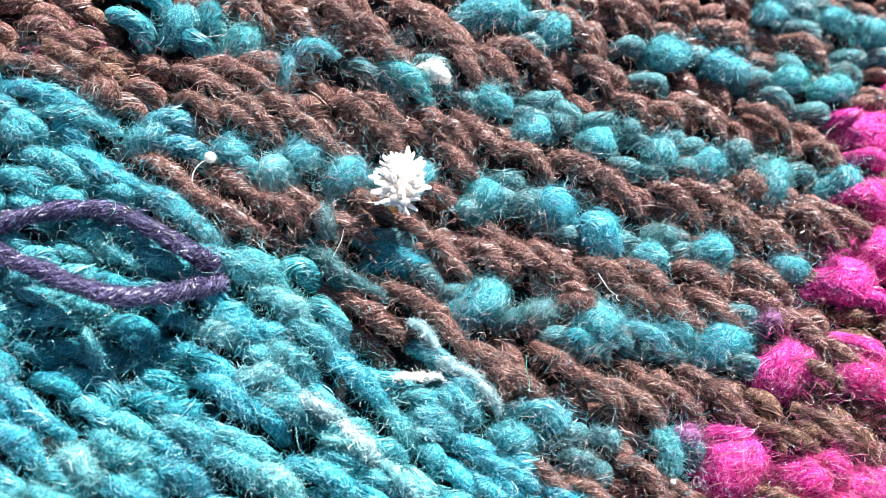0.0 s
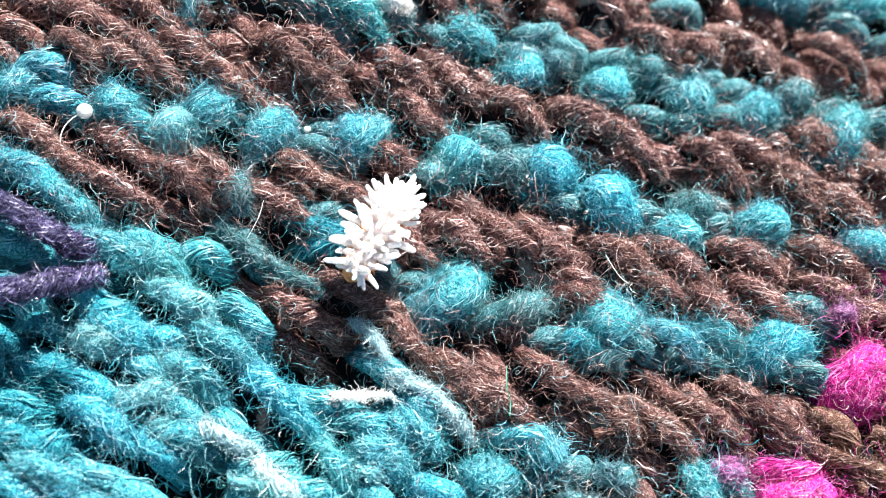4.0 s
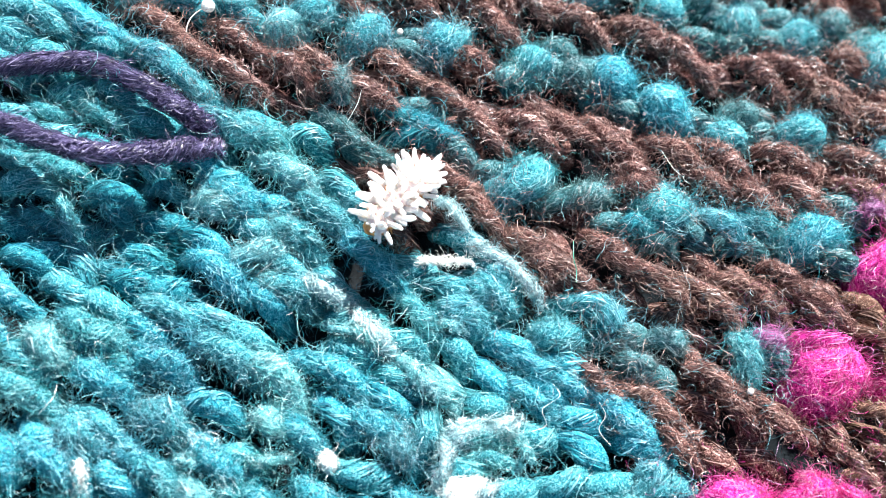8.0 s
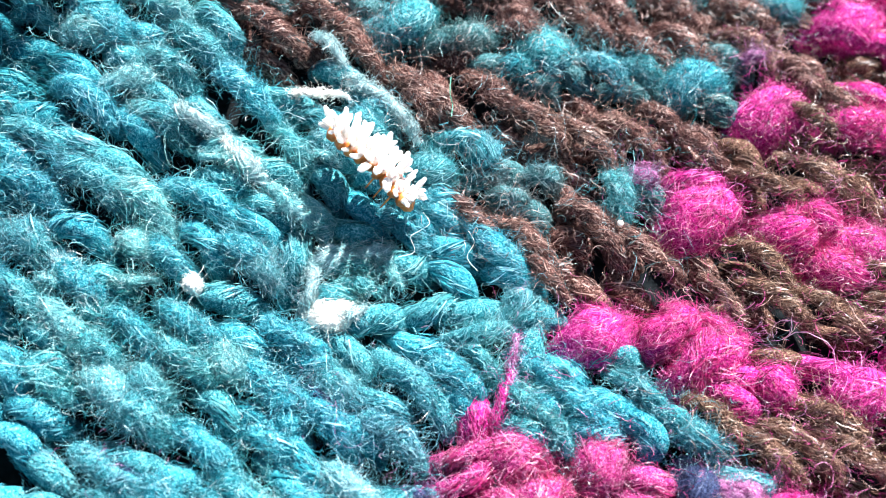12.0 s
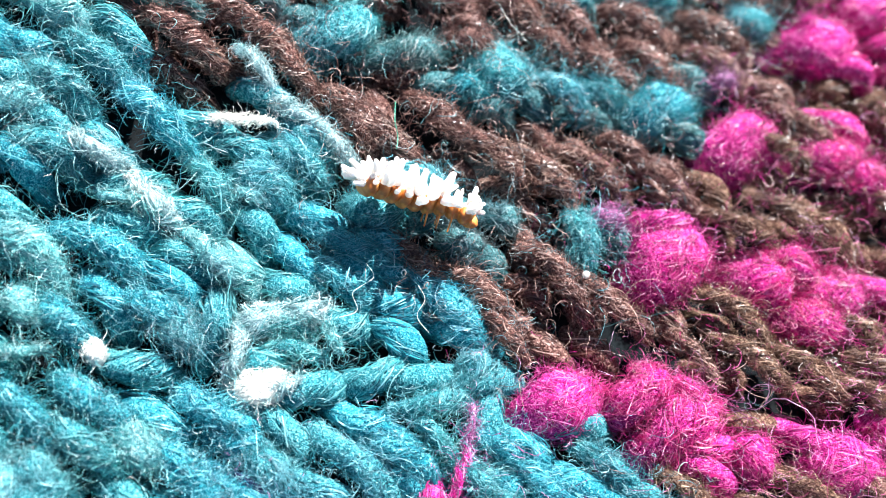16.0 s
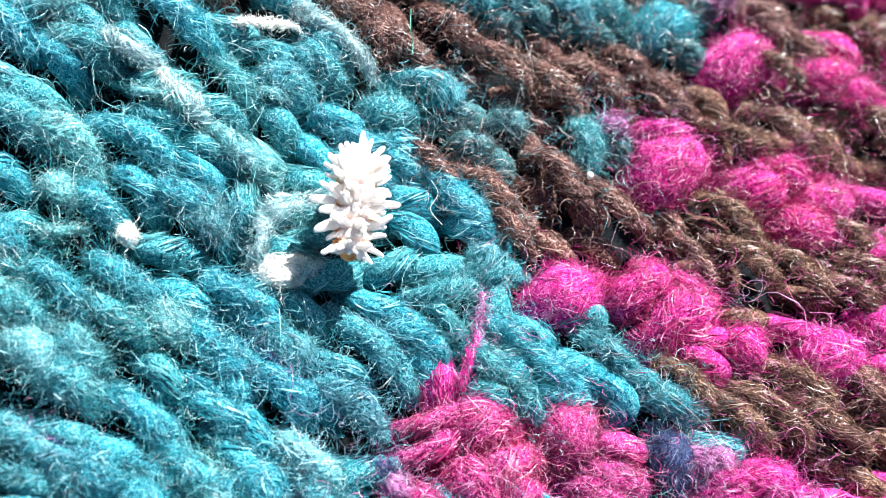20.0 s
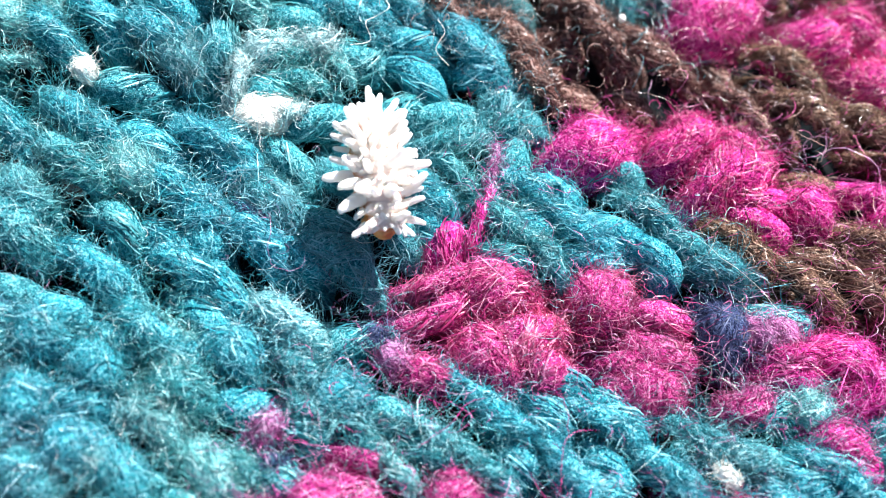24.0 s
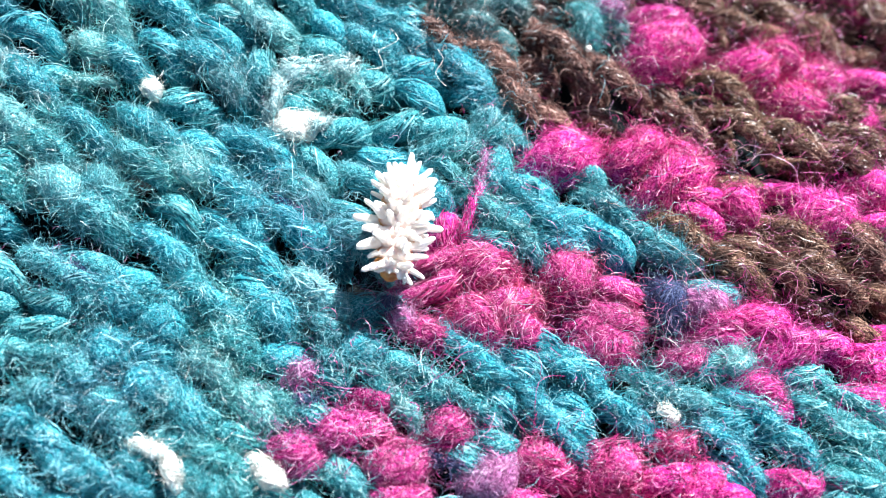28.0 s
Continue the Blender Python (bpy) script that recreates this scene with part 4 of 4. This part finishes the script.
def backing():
    """Fuzzy sheet inside the knit under the stitches, near-black as shade for the gaps."""
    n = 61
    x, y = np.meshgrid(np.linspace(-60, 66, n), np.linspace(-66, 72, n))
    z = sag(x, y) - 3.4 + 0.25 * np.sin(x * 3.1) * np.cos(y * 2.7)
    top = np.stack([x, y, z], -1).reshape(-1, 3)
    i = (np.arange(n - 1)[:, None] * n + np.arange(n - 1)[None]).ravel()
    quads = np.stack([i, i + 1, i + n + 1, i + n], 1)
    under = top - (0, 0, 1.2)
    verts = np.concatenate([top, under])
    ob = new("backing", quad_mesh("backing", verts, np.concatenate([quads, quads[:, ::-1] + len(top)]), GAP_SHADE))
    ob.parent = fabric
    ob["label"] = "near-black sheet under the knit, in place of shade in the gaps"


fill()
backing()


# ---- the purple yarn ----
def spline(points, count):
    """A smooth way through points, of that many steps."""
    pts = np.array(points, float)
    k = len(pts)
    s = np.linspace(0, k - 1, count)
    i = np.clip(s.astype(int), 0, k - 2)
    f = (s - i)[:, None]
    p0, p1, p2, p3 = (pts[np.clip(i + o, 0, k - 1)] for o in (-1, 0, 1, 2))
    return 0.5 * (2 * p1 + (p2 - p0) * f + (2 * p0 - 5 * p1 + 4 * p2 - p3) * f**2 + (3 * p1 - p0 - 3 * p2 + p3) * f**3)


def purple_loop():
    thing = tagged(new("yarn_loop"), "loose dark purple yarn loop lying on the teal knit", "yarn")
    for points in (PURPLE_FAR, PURPLE_NEAR):
        path = spline(points, 40)
        r = np.full(40, LOOP_WIDTH / 2)
        verts, quads = yarn(path, r, 3400, 0, twist=2.4, fine=0.019, frizz=0.5, reach=0.6)
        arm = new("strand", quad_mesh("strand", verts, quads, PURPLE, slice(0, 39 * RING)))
        arm.parent = thing
        verts, quads = yarn(path, r, 0, 1300, twist=2.0, curl=1.3, fluff=0.10)
        fuzz = new("fuzz", quad_mesh("fuzz", verts, quads[39 * RING:], PURPLE))
        fuzz.parent = arm
        fuzz["label"] = "fine purple fibres standing off the yarn"


purple_loop()


# ---- specks of lint ----
def speck(x, y, size, tail=0.0):
    thing = tagged(new("lint_speck"), "tiny white lint speck caught on the brown wool", "lint", group="lint specks")
    bm = bmesh.new()
    bmesh.ops.create_icosphere(bm, subdivisions=3, radius=size * MM)
    for v in bm.verts:
        v.co *= 1 + 0.25 * noise.noise(v.co * 900)
        v.co.z *= 0.8
    me = bpy.data.meshes.new("lump")
    bm.to_mesh(me)
    bm.free()
    me.polygons.foreach_set("use_smooth", np.ones(len(me.polygons), dtype=bool))
    me.materials.append(WHITE)
    lump = new("lump", me)
    lump.parent = thing
    thing.location = (x * MM, y * MM, (sag(x, y) + 0.1) * MM)
    if tail:
        s = np.linspace(0, 1, 8)
        path = np.stack([-0.25 * tail * np.sin(2.5 * s), -tail * s, -0.3 * s], 1)
        t, side, up = frames_along(path)
        v, q = tube(path[None], side[None], up[None], np.full((1, 8), 0.035), 5)
        th = new("thread", quad_mesh("thread", v, q, WHITE))
        th.parent = thing


def drifting_hairs(material, n, sources, spread, name, label, long=0.085, fine=0.0078):
    """Single fibres that have worked loose from stitches of some colours and curl over their neighbours."""
    m = 9
    from_here = [row for row in LAID if row[5] in sources]
    pick = np.array([row[:4] for row in from_here])[rng.integers(0, len(from_here), n)]
    f = rng.random((n, 1))
    start = pick[:, :2] * (1 - f) + pick[:, 2:] * f + rng.normal(0, spread, (n, 2))
    bow = rng.normal(0, 0.30, (n, 1))
    head = rng.uniform(0, 2 * np.pi, (n, 1)) + np.cumsum(bow + rng.normal(0, 0.22, (n, m)), axis=1)
    step = long * np.exp(rng.normal(0, 0.55, (n, 1)))
    x, y = start[:, :1] + np.cumsum(step * np.cos(head), axis=1), start[:, 1:] + np.cumsum(step * np.sin(head), axis=1)
    rise = rng.uniform(-0.8, 0.42, (n, 1)) + rng.gamma(1.5, 0.22, (n, 1)) * np.sin(np.linspace(0.1, np.pi, m))[None]
    c = np.stack([x, y, sag(x, y) + rise + rng.normal(0, 0.03, (n, m))], -1)
    flat = np.cross(np.gradient(c, axis=1), rng.normal(0, 0.5, (n, 1, 3)) + (0, 0, 1.0))
    flat /= np.linalg.norm(flat, axis=2, keepdims=True) + 1e-9
    v, q = strips(c, flat, fine * np.exp(rng.normal(0, 0.3, n)))
    tagged(new(name, quad_mesh(name, v, q, material)), label, "wool fibres", kind="stuff")


BLUES = (TEAL, BRIGHT, PALE, DEEP_SHADED)
for wisp_of, count, stray, wander in ((WHITE, 260, BLUES + (BROWN, MAGENTA), 1.5), (BROWN, 12000, (BROWN, OLIVE), 1.6), (TEAL, 9000, BLUES, 1.2), (BRIGHT, 4500, BLUES, 1.2),
                                      (GREY, 4000, (BROWN, TEAL, GREY), 1.5),
                                      (PALE, 4500, BLUES, 1.1), (MAGENTA, 2800, (MAGENTA, ROSE, PLUM, OLIVE), 1.5), (PLUM, 1700, (MAGENTA, ROSE, PLUM, NAVY), 1.6)):
    drifting_hairs(wisp_of, count, stray, wander, "loose_fibres", "fine " + LOOK[wisp_of] + " fibres curling over the knit")


def plain_fibre(name, colour):
    m, nt, p = nodes_of(name)
    tex, n = nt.nodes.new("ShaderNodeTexCoord"), nt.nodes.new("ShaderNodeTexNoise")
    n.inputs["Scale"].default_value = 3000
    nt.links.new(tex.outputs["Object"], n.inputs["Vector"])
    r = ramp(nt, [(0.3, [0.6 * c for c in colour]), (0.7, colour)])
    nt.links.new(n.outputs["Fac"], r.inputs[0])
    nt.links.new(r.outputs[0], p.inputs["Base Color"])
    p.inputs["Roughness"].default_value = 0.3
    return m


GREEN, DARK = plain_fibre("green_fibre", (0.03, 0.32, 0.20)), plain_fibre("dark_hair", (0.02, 0.012, 0.01))


def lint_thread(material, what, radius, points):
    path = spline(points, 20)
    t, side, up = frames_along(path)
    v, q = tube(path[None], side[None], up[None], np.full((1, 20), radius), 6)
    name = what.replace(" ", "_")
    tagged(new(name, quad_mesh(name, v, q, material)), "single " + what + " lying loose on the knit", "fibre")


speck(-19.89, 0.19, 0.42, 2.0)
speck(-9.25, 4.80, 0.20, 0.0)
speck(18.13, -6.93, 0.20, 0.0)
lint_thread(GREEN, "green thread", 0.028, [(5.78, -2.69, 0.24), (6.18, -3.79, 0.46), (6.63, -4.35, 0.32), (6.86, -5.13, 0.53)])
lint_thread(DARK, "dark brown hair", 0.035, [(8.98, -1.06, 0.39), (9.61, -0.61, 0.59), (10.41, 0.34, 0.44)])
lint_thread(WHITE, "white wool hair", 0.013, [(7.89, -11.24, 0.56), (8.49, -11.74, 0.81), (8.15, -12.37, 0.61), (7.89, -12.97, 0.78), (8.45, -13.59, 0.67), (7.78, -14.30, 0.79)])
lint_thread(WHITE, "white wool hair", 0.012, [(10.62, -11.14, 0.84), (11.17, -11.71, 1.10), (11.17, -12.60, 0.95), (12.00, -13.17, 1.25)])
lint_thread(WHITE, "white wool hair", 0.015, [(8.55, 5.44, 0.16), (9.58, 4.53, 0.42), (10.32, 4.37, 0.29)])
lint_thread(WHITE, "white wool hair", 0.015, [(-9.56, 0.10, 0.39), (-9.35, -0.94, 0.53), (-9.40, -2.12, 0.31)])


# ---- the larva ----
def wax_material():
    m, nt, p = nodes_of("white_wax")
    tex, info = nt.nodes.new("ShaderNodeTexCoord"), nt.nodes.new("ShaderNodeObjectInfo")
    n = nt.nodes.new("ShaderNodeTexNoise")
    n.inputs["Scale"].default_value, n.inputs["Detail"].default_value = 2500, 4
    nt.links.new(tex.outputs["Object"], n.inputs["Vector"])
    r = ramp(nt, [(0.3, (0.90, 0.83, 0.76)), (0.6, (0.95, 0.92, 0.89))])
    nt.links.new(n.outputs["Fac"], r.inputs[0])
    nt.links.new(r.outputs[0], p.inputs["Base Color"])
    b = nt.nodes.new("ShaderNodeBump")
    b.inputs["Strength"].default_value, b.inputs["Distance"].default_value = 0.6, 0.0001
    nt.links.new(n.outputs["Fac"], b.inputs["Height"])
    nt.links.new(b.outputs[0], p.inputs["Normal"])
    p.inputs["Roughness"].default_value = 0.8
    let_through(nt, p, r.outputs[0], 0.3)
    p.inputs["Subsurface Weight"].default_value = 0.25
    p.inputs["Subsurface Radius"].default_value = (0.0007, 0.0006, 0.0005)
    p.inputs["Subsurface Scale"].default_value = 1.0
    return m


def skin_material(name, flakes):
    m, nt, p = nodes_of(name)
    tex = nt.nodes.new("ShaderNodeTexCoord")
    n = nt.nodes.new("ShaderNodeTexNoise")
    n.inputs["Scale"].default_value = 1800
    nt.links.new(tex.outputs["Object"], n.inputs["Vector"])
    r = ramp(nt, [(0.35, (0.36, 0.10, 0.015)), (0.62, (0.70, 0.27, 0.06))])
    nt.links.new(n.outputs["Fac"], r.inputs[0])
    # wax powder lies on the back, in flakes
    xyz, grow = nt.nodes.new("ShaderNodeSeparateXYZ"), nt.nodes.new("ShaderNodeMath")
    nt.links.new(tex.outputs["Object"], xyz.inputs[0])
    grow.operation = "MULTIPLY_ADD"
    grow.inputs[1].default_value = 0.0007
    nt.links.new(n.outputs["Fac"], grow.inputs[0])
    nt.links.new(xyz.outputs["Z"], grow.inputs[2])
    powder = nt.nodes.new("ShaderNodeMapRange")
    powder.inputs["To Max"].default_value = flakes
    powder.inputs["From Min"].default_value, powder.inputs["From Max"].default_value = 0.00058, 0.00080
    nt.links.new(grow.outputs[0], powder.inputs["Value"])
    nt.links.new(mixed(nt, "MIX", powder.outputs[0], r.outputs[0], (0.85, 0.80, 0.75)), p.inputs["Base Color"])
    p.inputs["Roughness"].default_value = 0.45
    p.inputs["Subsurface Weight"].default_value = 0.2
    p.inputs["Subsurface Radius"].default_value = (0.0005, 0.0002, 0.0001)
    p.inputs["Subsurface Scale"].default_value = 1.0
    return m


WAX, SKIN, BARE = wax_material(), skin_material("orange_skin", 0.8), skin_material("bare_orange_skin", 0.15)
SEGMENTS = 9
BODY = 6.0  # mm from head to tail, at rest


def lump_mesh(name, rx, ry, rz, material, seed, rough=0.08):
    bm = bmesh.new()
    bmesh.ops.create_icosphere(bm, subdivisions=3, radius=1)
    for v in bm.verts:
        v.co *= 1 + rough * noise.noise(v.co * 2 + Vector((seed, 0, 0)))
        v.co = Vector((v.co.x * rx, v.co.y * ry, v.co.z * rz)) * MM
    me = bpy.data.meshes.new(name)
    bm.to_mesh(me)
    bm.free()
    me.polygons.foreach_set("use_smooth", np.ones(len(me.polygons), dtype=bool))
    me.materials.append(material)
    return me


def filament_mesh(length, width, bend, seed):
    """A slightly curved wax rod that grows along +z and narrows to a blunt tip."""
    s = np.array([0, 0.2, 0.4, 0.6, 0.8, 0.93, 0.99, 1.0])
    g = np.random.default_rng(seed)
    path = np.stack([bend * s * s * length, 0.05 * np.sin(4 * s + seed), s * length], 1)
    r = width / 2 * np.array([0.95, 1.04, 1.02, 0.96, 0.84, 0.66, 0.36, 0.02])
    ring = 8
    wob = 1 + g.normal(0, 0.10, (1, 8, ring))
    v, q = tube(path[None], np.tile([1.0, 0, 0], (1, 8, 1)), np.tile([0, 1.0, 0], (1, 8, 1)), r[None, :, None] * wob, ring)
    return quad_mesh("wax_filament", v, q, WAX)


def build_larva():
    larva = tagged(new("larva"), "small beetle larva covered in white wax filaments, crawling on the knit", "larva")
    shapes = [filament_mesh(0.90 + 0.10 * i, 0.39 + 0.03 * (i % 4), 0.12 * (i % 4) - 0.2, 11 + i) for i in range(8)]
    parts = []
    g = np.random.default_rng(5)

    def filament(seg, girth, around, forward, size, ahead=0.0):
        """A filament at an angle round the segment, leaning towards the head by so many degrees."""
        a = radians(around)
        fil = new("wax_filament", shapes[g.integers(0, 8)])
        fil.parent = seg
        spot = ((ahead + g.normal(0, 0.05)) * MM, -math.sin(a) * girth * 0.78 * MM, math.cos(a) * 0.62 * girth * 0.78 * MM)
        fil.matrix_basis = (Matrix.Translation(spot) @ Matrix.Rotation(a, 4, "X") @ Matrix.Rotation(radians(forward), 4, "Y")
                            @ Matrix.Diagonal((size, size, size, 1)))

    for i in range(SEGMENTS):
        f = i / (SEGMENTS - 1)  # 0 head, 1 tail
        girth = 0.84 + 0.24 * math.sin(math.pi * (0.14 + 0.66 * f))
        seg = new("body_segment", lump_mesh("body_segment", 0.46, girth, 0.62 * girth, SKIN, i))
        seg.parent = larva
        seg["label"] = "orange body segment under white wax"
        parts.append((seg, f))
        rows = 11
        for j in range(rows):
            around = -74 + 148 * j / (rows - 1) + g.normal(0, 6)
            size = (0.70 + 0.12 * math.sin(math.pi * (0.15 + 0.7 * f))) * (0.80 + 0.20 * abs(math.sin(radians(around)))) * (1 + g.normal(0, 0.17)) * (0.62 if i == 1 else 1)
            if g.random() > 0.10:  # some have broken off
                filament(seg, girth, around, 8 - 28 * f + g.normal(0, 13), size)
        if i == 0:
            for j in range(9):
                filament(seg, girth * 0.8, -80 + 20 * j + g.normal(0, 5), 48 + g.normal(0, 10), 0.50 * (1 + g.normal(0, 0.14)), 0.22)
        if i == SEGMENTS - 1:
            for j in range(8):
                filament(seg, girth * 0.6, -77 + 22 * j + g.normal(0, 5), -66 + g.normal(0, 10), 0.70, -0.2)
    head = new("head", lump_mesh("head", 0.42, 0.50, 0.36, BARE, 31, 0.22))
    head.parent = larva
    head["label"] = "bare orange head"
    parts.append((head, -0.01))
    for side in (-1, 1):
        for k in range(3):
            s = np.linspace(0, 1, 6)
            path = np.stack([0.1 * s, side * (0.4 + 0.5 * s), -0.15 + 0.2 * np.sin(np.pi * s) - 1.0 * s**2], 1)
            t, sd, up = frames_along(path)
            v, q = tube(path[None], sd[None], up[None], np.linspace(0.10, 0.04, 6)[None], 6)
            leg = new("leg", quad_mesh("leg", v, q, BARE))
            leg.parent = larva
            parts.append((leg, 0.12 + 0.13 * k))
    return larva, parts


larva, larva_parts = build_larva()
# the lens is focused on the larva
cam.data.dof.use_dof, cam.data.dof.focus_object, cam.data.dof.aperture_fstop = True, larva, 38


CRAWL = [
    (0, -6.97, 2.57, -7.73, 5.55, 1.90, 2.15, 0.0, 0),
    (0.5, -5.80, 5.09, -8.57, 3.81, 2.10, 2.10, 0.2, -38),
    (1, -5.58, 5.33, -8.30, 3.51, 2.10, 2.10, 0.3, -46),
    (1.5, -5.01, 4.43, -8.91, 4.04, 2.10, 2.10, 0.3, -42),
    (2, -2.76, 1.70, -7.13, 4.80, 1.90, 2.15, 0.8, -50),
    (2.5, -2.11, 1.65, -6.22, 4.14, 1.90, 2.15, 0.3, -30),
    (4.5, -4.05, -3.47, -2.34, 1.94, 1.90, 2.15, 0.0, 0),
    (5, -4.39, -4.99, -4.70, 1.08, 1.90, 2.15, 0.0, 0),
    (5.5, -3.75, -4.77, -4.89, 0.03, 1.90, 2.15, 0.0, 0),
    (6, -2.53, -5.28, -4.84, -0.97, 1.90, 2.15, 0.0, 0),
    (6.5, -2.55, -6.14, -4.08, -1.23, 1.90, 2.15, 0.0, 0),
    (7, -4.51, -5.87, -4.58, -2.12, 1.90, 2.15, 0.0, 0),
    (7.5, -4.57, -6.63, -5.17, -2.75, 1.90, 2.15, 0.0, 0),
    (8, -5.07, -8.15, -3.76, -3.52, 1.90, 2.15, 0.0, 0),
    (8.5, -5.51, -9.04, -3.59, -2.89, 1.90, 2.15, 0.0, 0),
    (9, -5.18, -8.74, -3.85, -4.08, 1.90, 2.15, 0.0, 0),
    (9.5, -0.58, -9.50, -4.51, -4.94, 1.90, 2.15, 0.0, 0),
    (10, 0.20, -9.89, -3.99, -6.19, 1.90, 2.15, 0.0, 0),
    (10.5, 2.64, -10.95, -1.81, -7.46, 1.90, 2.15, 0.0, 0),
    (11, 4.67, -10.09, -0.99, -8.70, 1.90, 2.15, 0.0, 0),
    (11.5, 5.60, -10.18, 0.03, -9.44, 1.90, 2.15, 0.0, -34),
    (12, 7.23, -11.50, 1.29, -9.81, 1.90, 2.15, 0.0, -40),
    (12.5, 8.32, -10.33, 2.99, -9.01, 1.90, 2.15, 0.0, -14),
    (14.5, 9.00, -8.42, 3.63, -11.46, 1.90, 2.15, 0.3, -14),
    (15, 10.98, -8.74, 3.86, -10.76, 1.90, 2.15, 0.4, -46),
    (15.5, 10.27, -9.69, 4.42, -9.98, 1.90, 2.15, 0.4, -46),
    (16, 11.61, -7.35, 5.70, -8.55, 2.10, 2.10, 0.6, -66),
    (16.5, 11.37, -6.83, 6.59, -6.14, 1.90, 2.15, 0.4, -44),
    (17, 10.40, -8.28, 7.13, -4.17, 1.90, 2.15, 0.0, 0),
    (17.5, 6.97, -9.27, 7.48, -4.04, 1.90, 2.15, 0.0, 0),
    (18, 5.10, -11.20, 7.62, -5.96, 1.90, 2.15, 0.0, 0),
    (18.5, 6.97, -13.11, 6.48, -8.31, 1.90, 2.15, 0.0, 0),
    (19, 7.05, -14.29, 6.11, -10.53, 1.90, 2.15, 0.0, 0),
    (19.5, 7.43, -15.34, 6.38, -10.82, 1.90, 2.15, 0.0, 0),
    (20, 8.36, -17.10, 6.53, -12.47, 1.90, 2.15, 0.0, 0),
    (20.5, 7.74, -18.04, 6.48, -13.66, 1.90, 2.15, 0.0, 0),
    (22.5, 9.68, -20.04, 7.09, -15.63, 1.90, 2.15, 0.0, 0),
    (23, 9.94, -21.47, 8.33, -17.60, 1.90, 2.15, 0.0, 0),
    (23.5, 12.54, -21.65, 8.74, -18.12, 1.90, 2.15, 0.0, 0),
    (24, 12.62, -21.89, 9.93, -18.16, 1.90, 2.15, 0.0, 0),
    (24.5, 11.33, -22.20, 9.55, -18.44, 1.90, 2.15, 0.0, 0),
    (25, 12.80, -21.65, 9.55, -17.95, 1.90, 2.15, 0.0, 0),
    (25.5, 12.75, -20.80, 9.66, -18.21, 1.90, 2.15, 0.0, 0),
    (26, 14.83, -21.83, 10.67, -19.14, 1.90, 2.15, 0.0, 0),
    (26.5, 16.20, -22.64, 12.07, -19.69, 1.90, 2.15, 0.0, 0),
    (27, 13.85, -23.03, 11.87, -19.31, 1.90, 2.15, 0.0, 0),
    (27.5, 12.90, -22.60, 11.89, -20.46, 1.90, 4.55, 0.0, 0),
    (28, 13.61, -24.81, 12.07, -20.00, 1.90, 2.15, 0.0, 0),
]


def motions():
    """The larva crawls, stretches, turns and lifts its tail. Rows: seconds, head x y, tail x y, head and tail height over the knit, sideways bend, roll."""
    rows = []
    for t, hx, hy, tx, ty, hz, tz, bend, roll in CRAWL:
        # it rolls about its own middle
        way, mid, tip = math.atan2(hy - ty, hx - tx), (hz + tz) / 2, radians(roll)
        x, y = (hx + tx) / 2 - math.sin(way) * mid * math.sin(tip), (hy + ty) / 2 + math.cos(way) * mid * math.sin(tip)
        z = sag((hx + tx) / 2, (hy + ty) / 2) + mid * (1 - math.cos(tip))
        rows.append((t, pose(x * MM, y * MM, z * MM, roll, 0, math.degrees(way))))
    walk(larva, rows)
    for ob, f in larva_parts:
        rows = []
        for t, hx, hy, tx, ty, hz, tz, bend, roll in CRAWL:
            span = math.hypot(hx - tx, hy - ty)
            s = 0.08 + 0.84 * f
            pitch = math.atan2(hz - tz, span)
            arch = 0.18 * math.sin(math.pi * s) + 0.10 * math.sin(2 * math.pi * (0.9 * t - 1.2 * f))
            slope = 0.18 * math.pi * math.cos(math.pi * s) / max(span, 2.5)
            ahead = 0.22 if f < 0 else 0.0  # the head reaches out of the first segment
            x = span * (0.5 - s) + ahead * math.cos(pitch)
            rows.append((t, Matrix.Translation((x * MM, bend * (1 - (2 * s - 1) ** 2) * MM, (hz + (tz - hz) * s + arch + ahead * math.sin(pitch) - (0.3 if f < 0 else 0.0)) * MM))
                         @ Euler((0, -pitch + slope, bend * 4 * (2 * s - 1) / max(span, 2.5) * 0.9)).to_matrix().to_4x4()))
        walk(ob, rows)


motions()
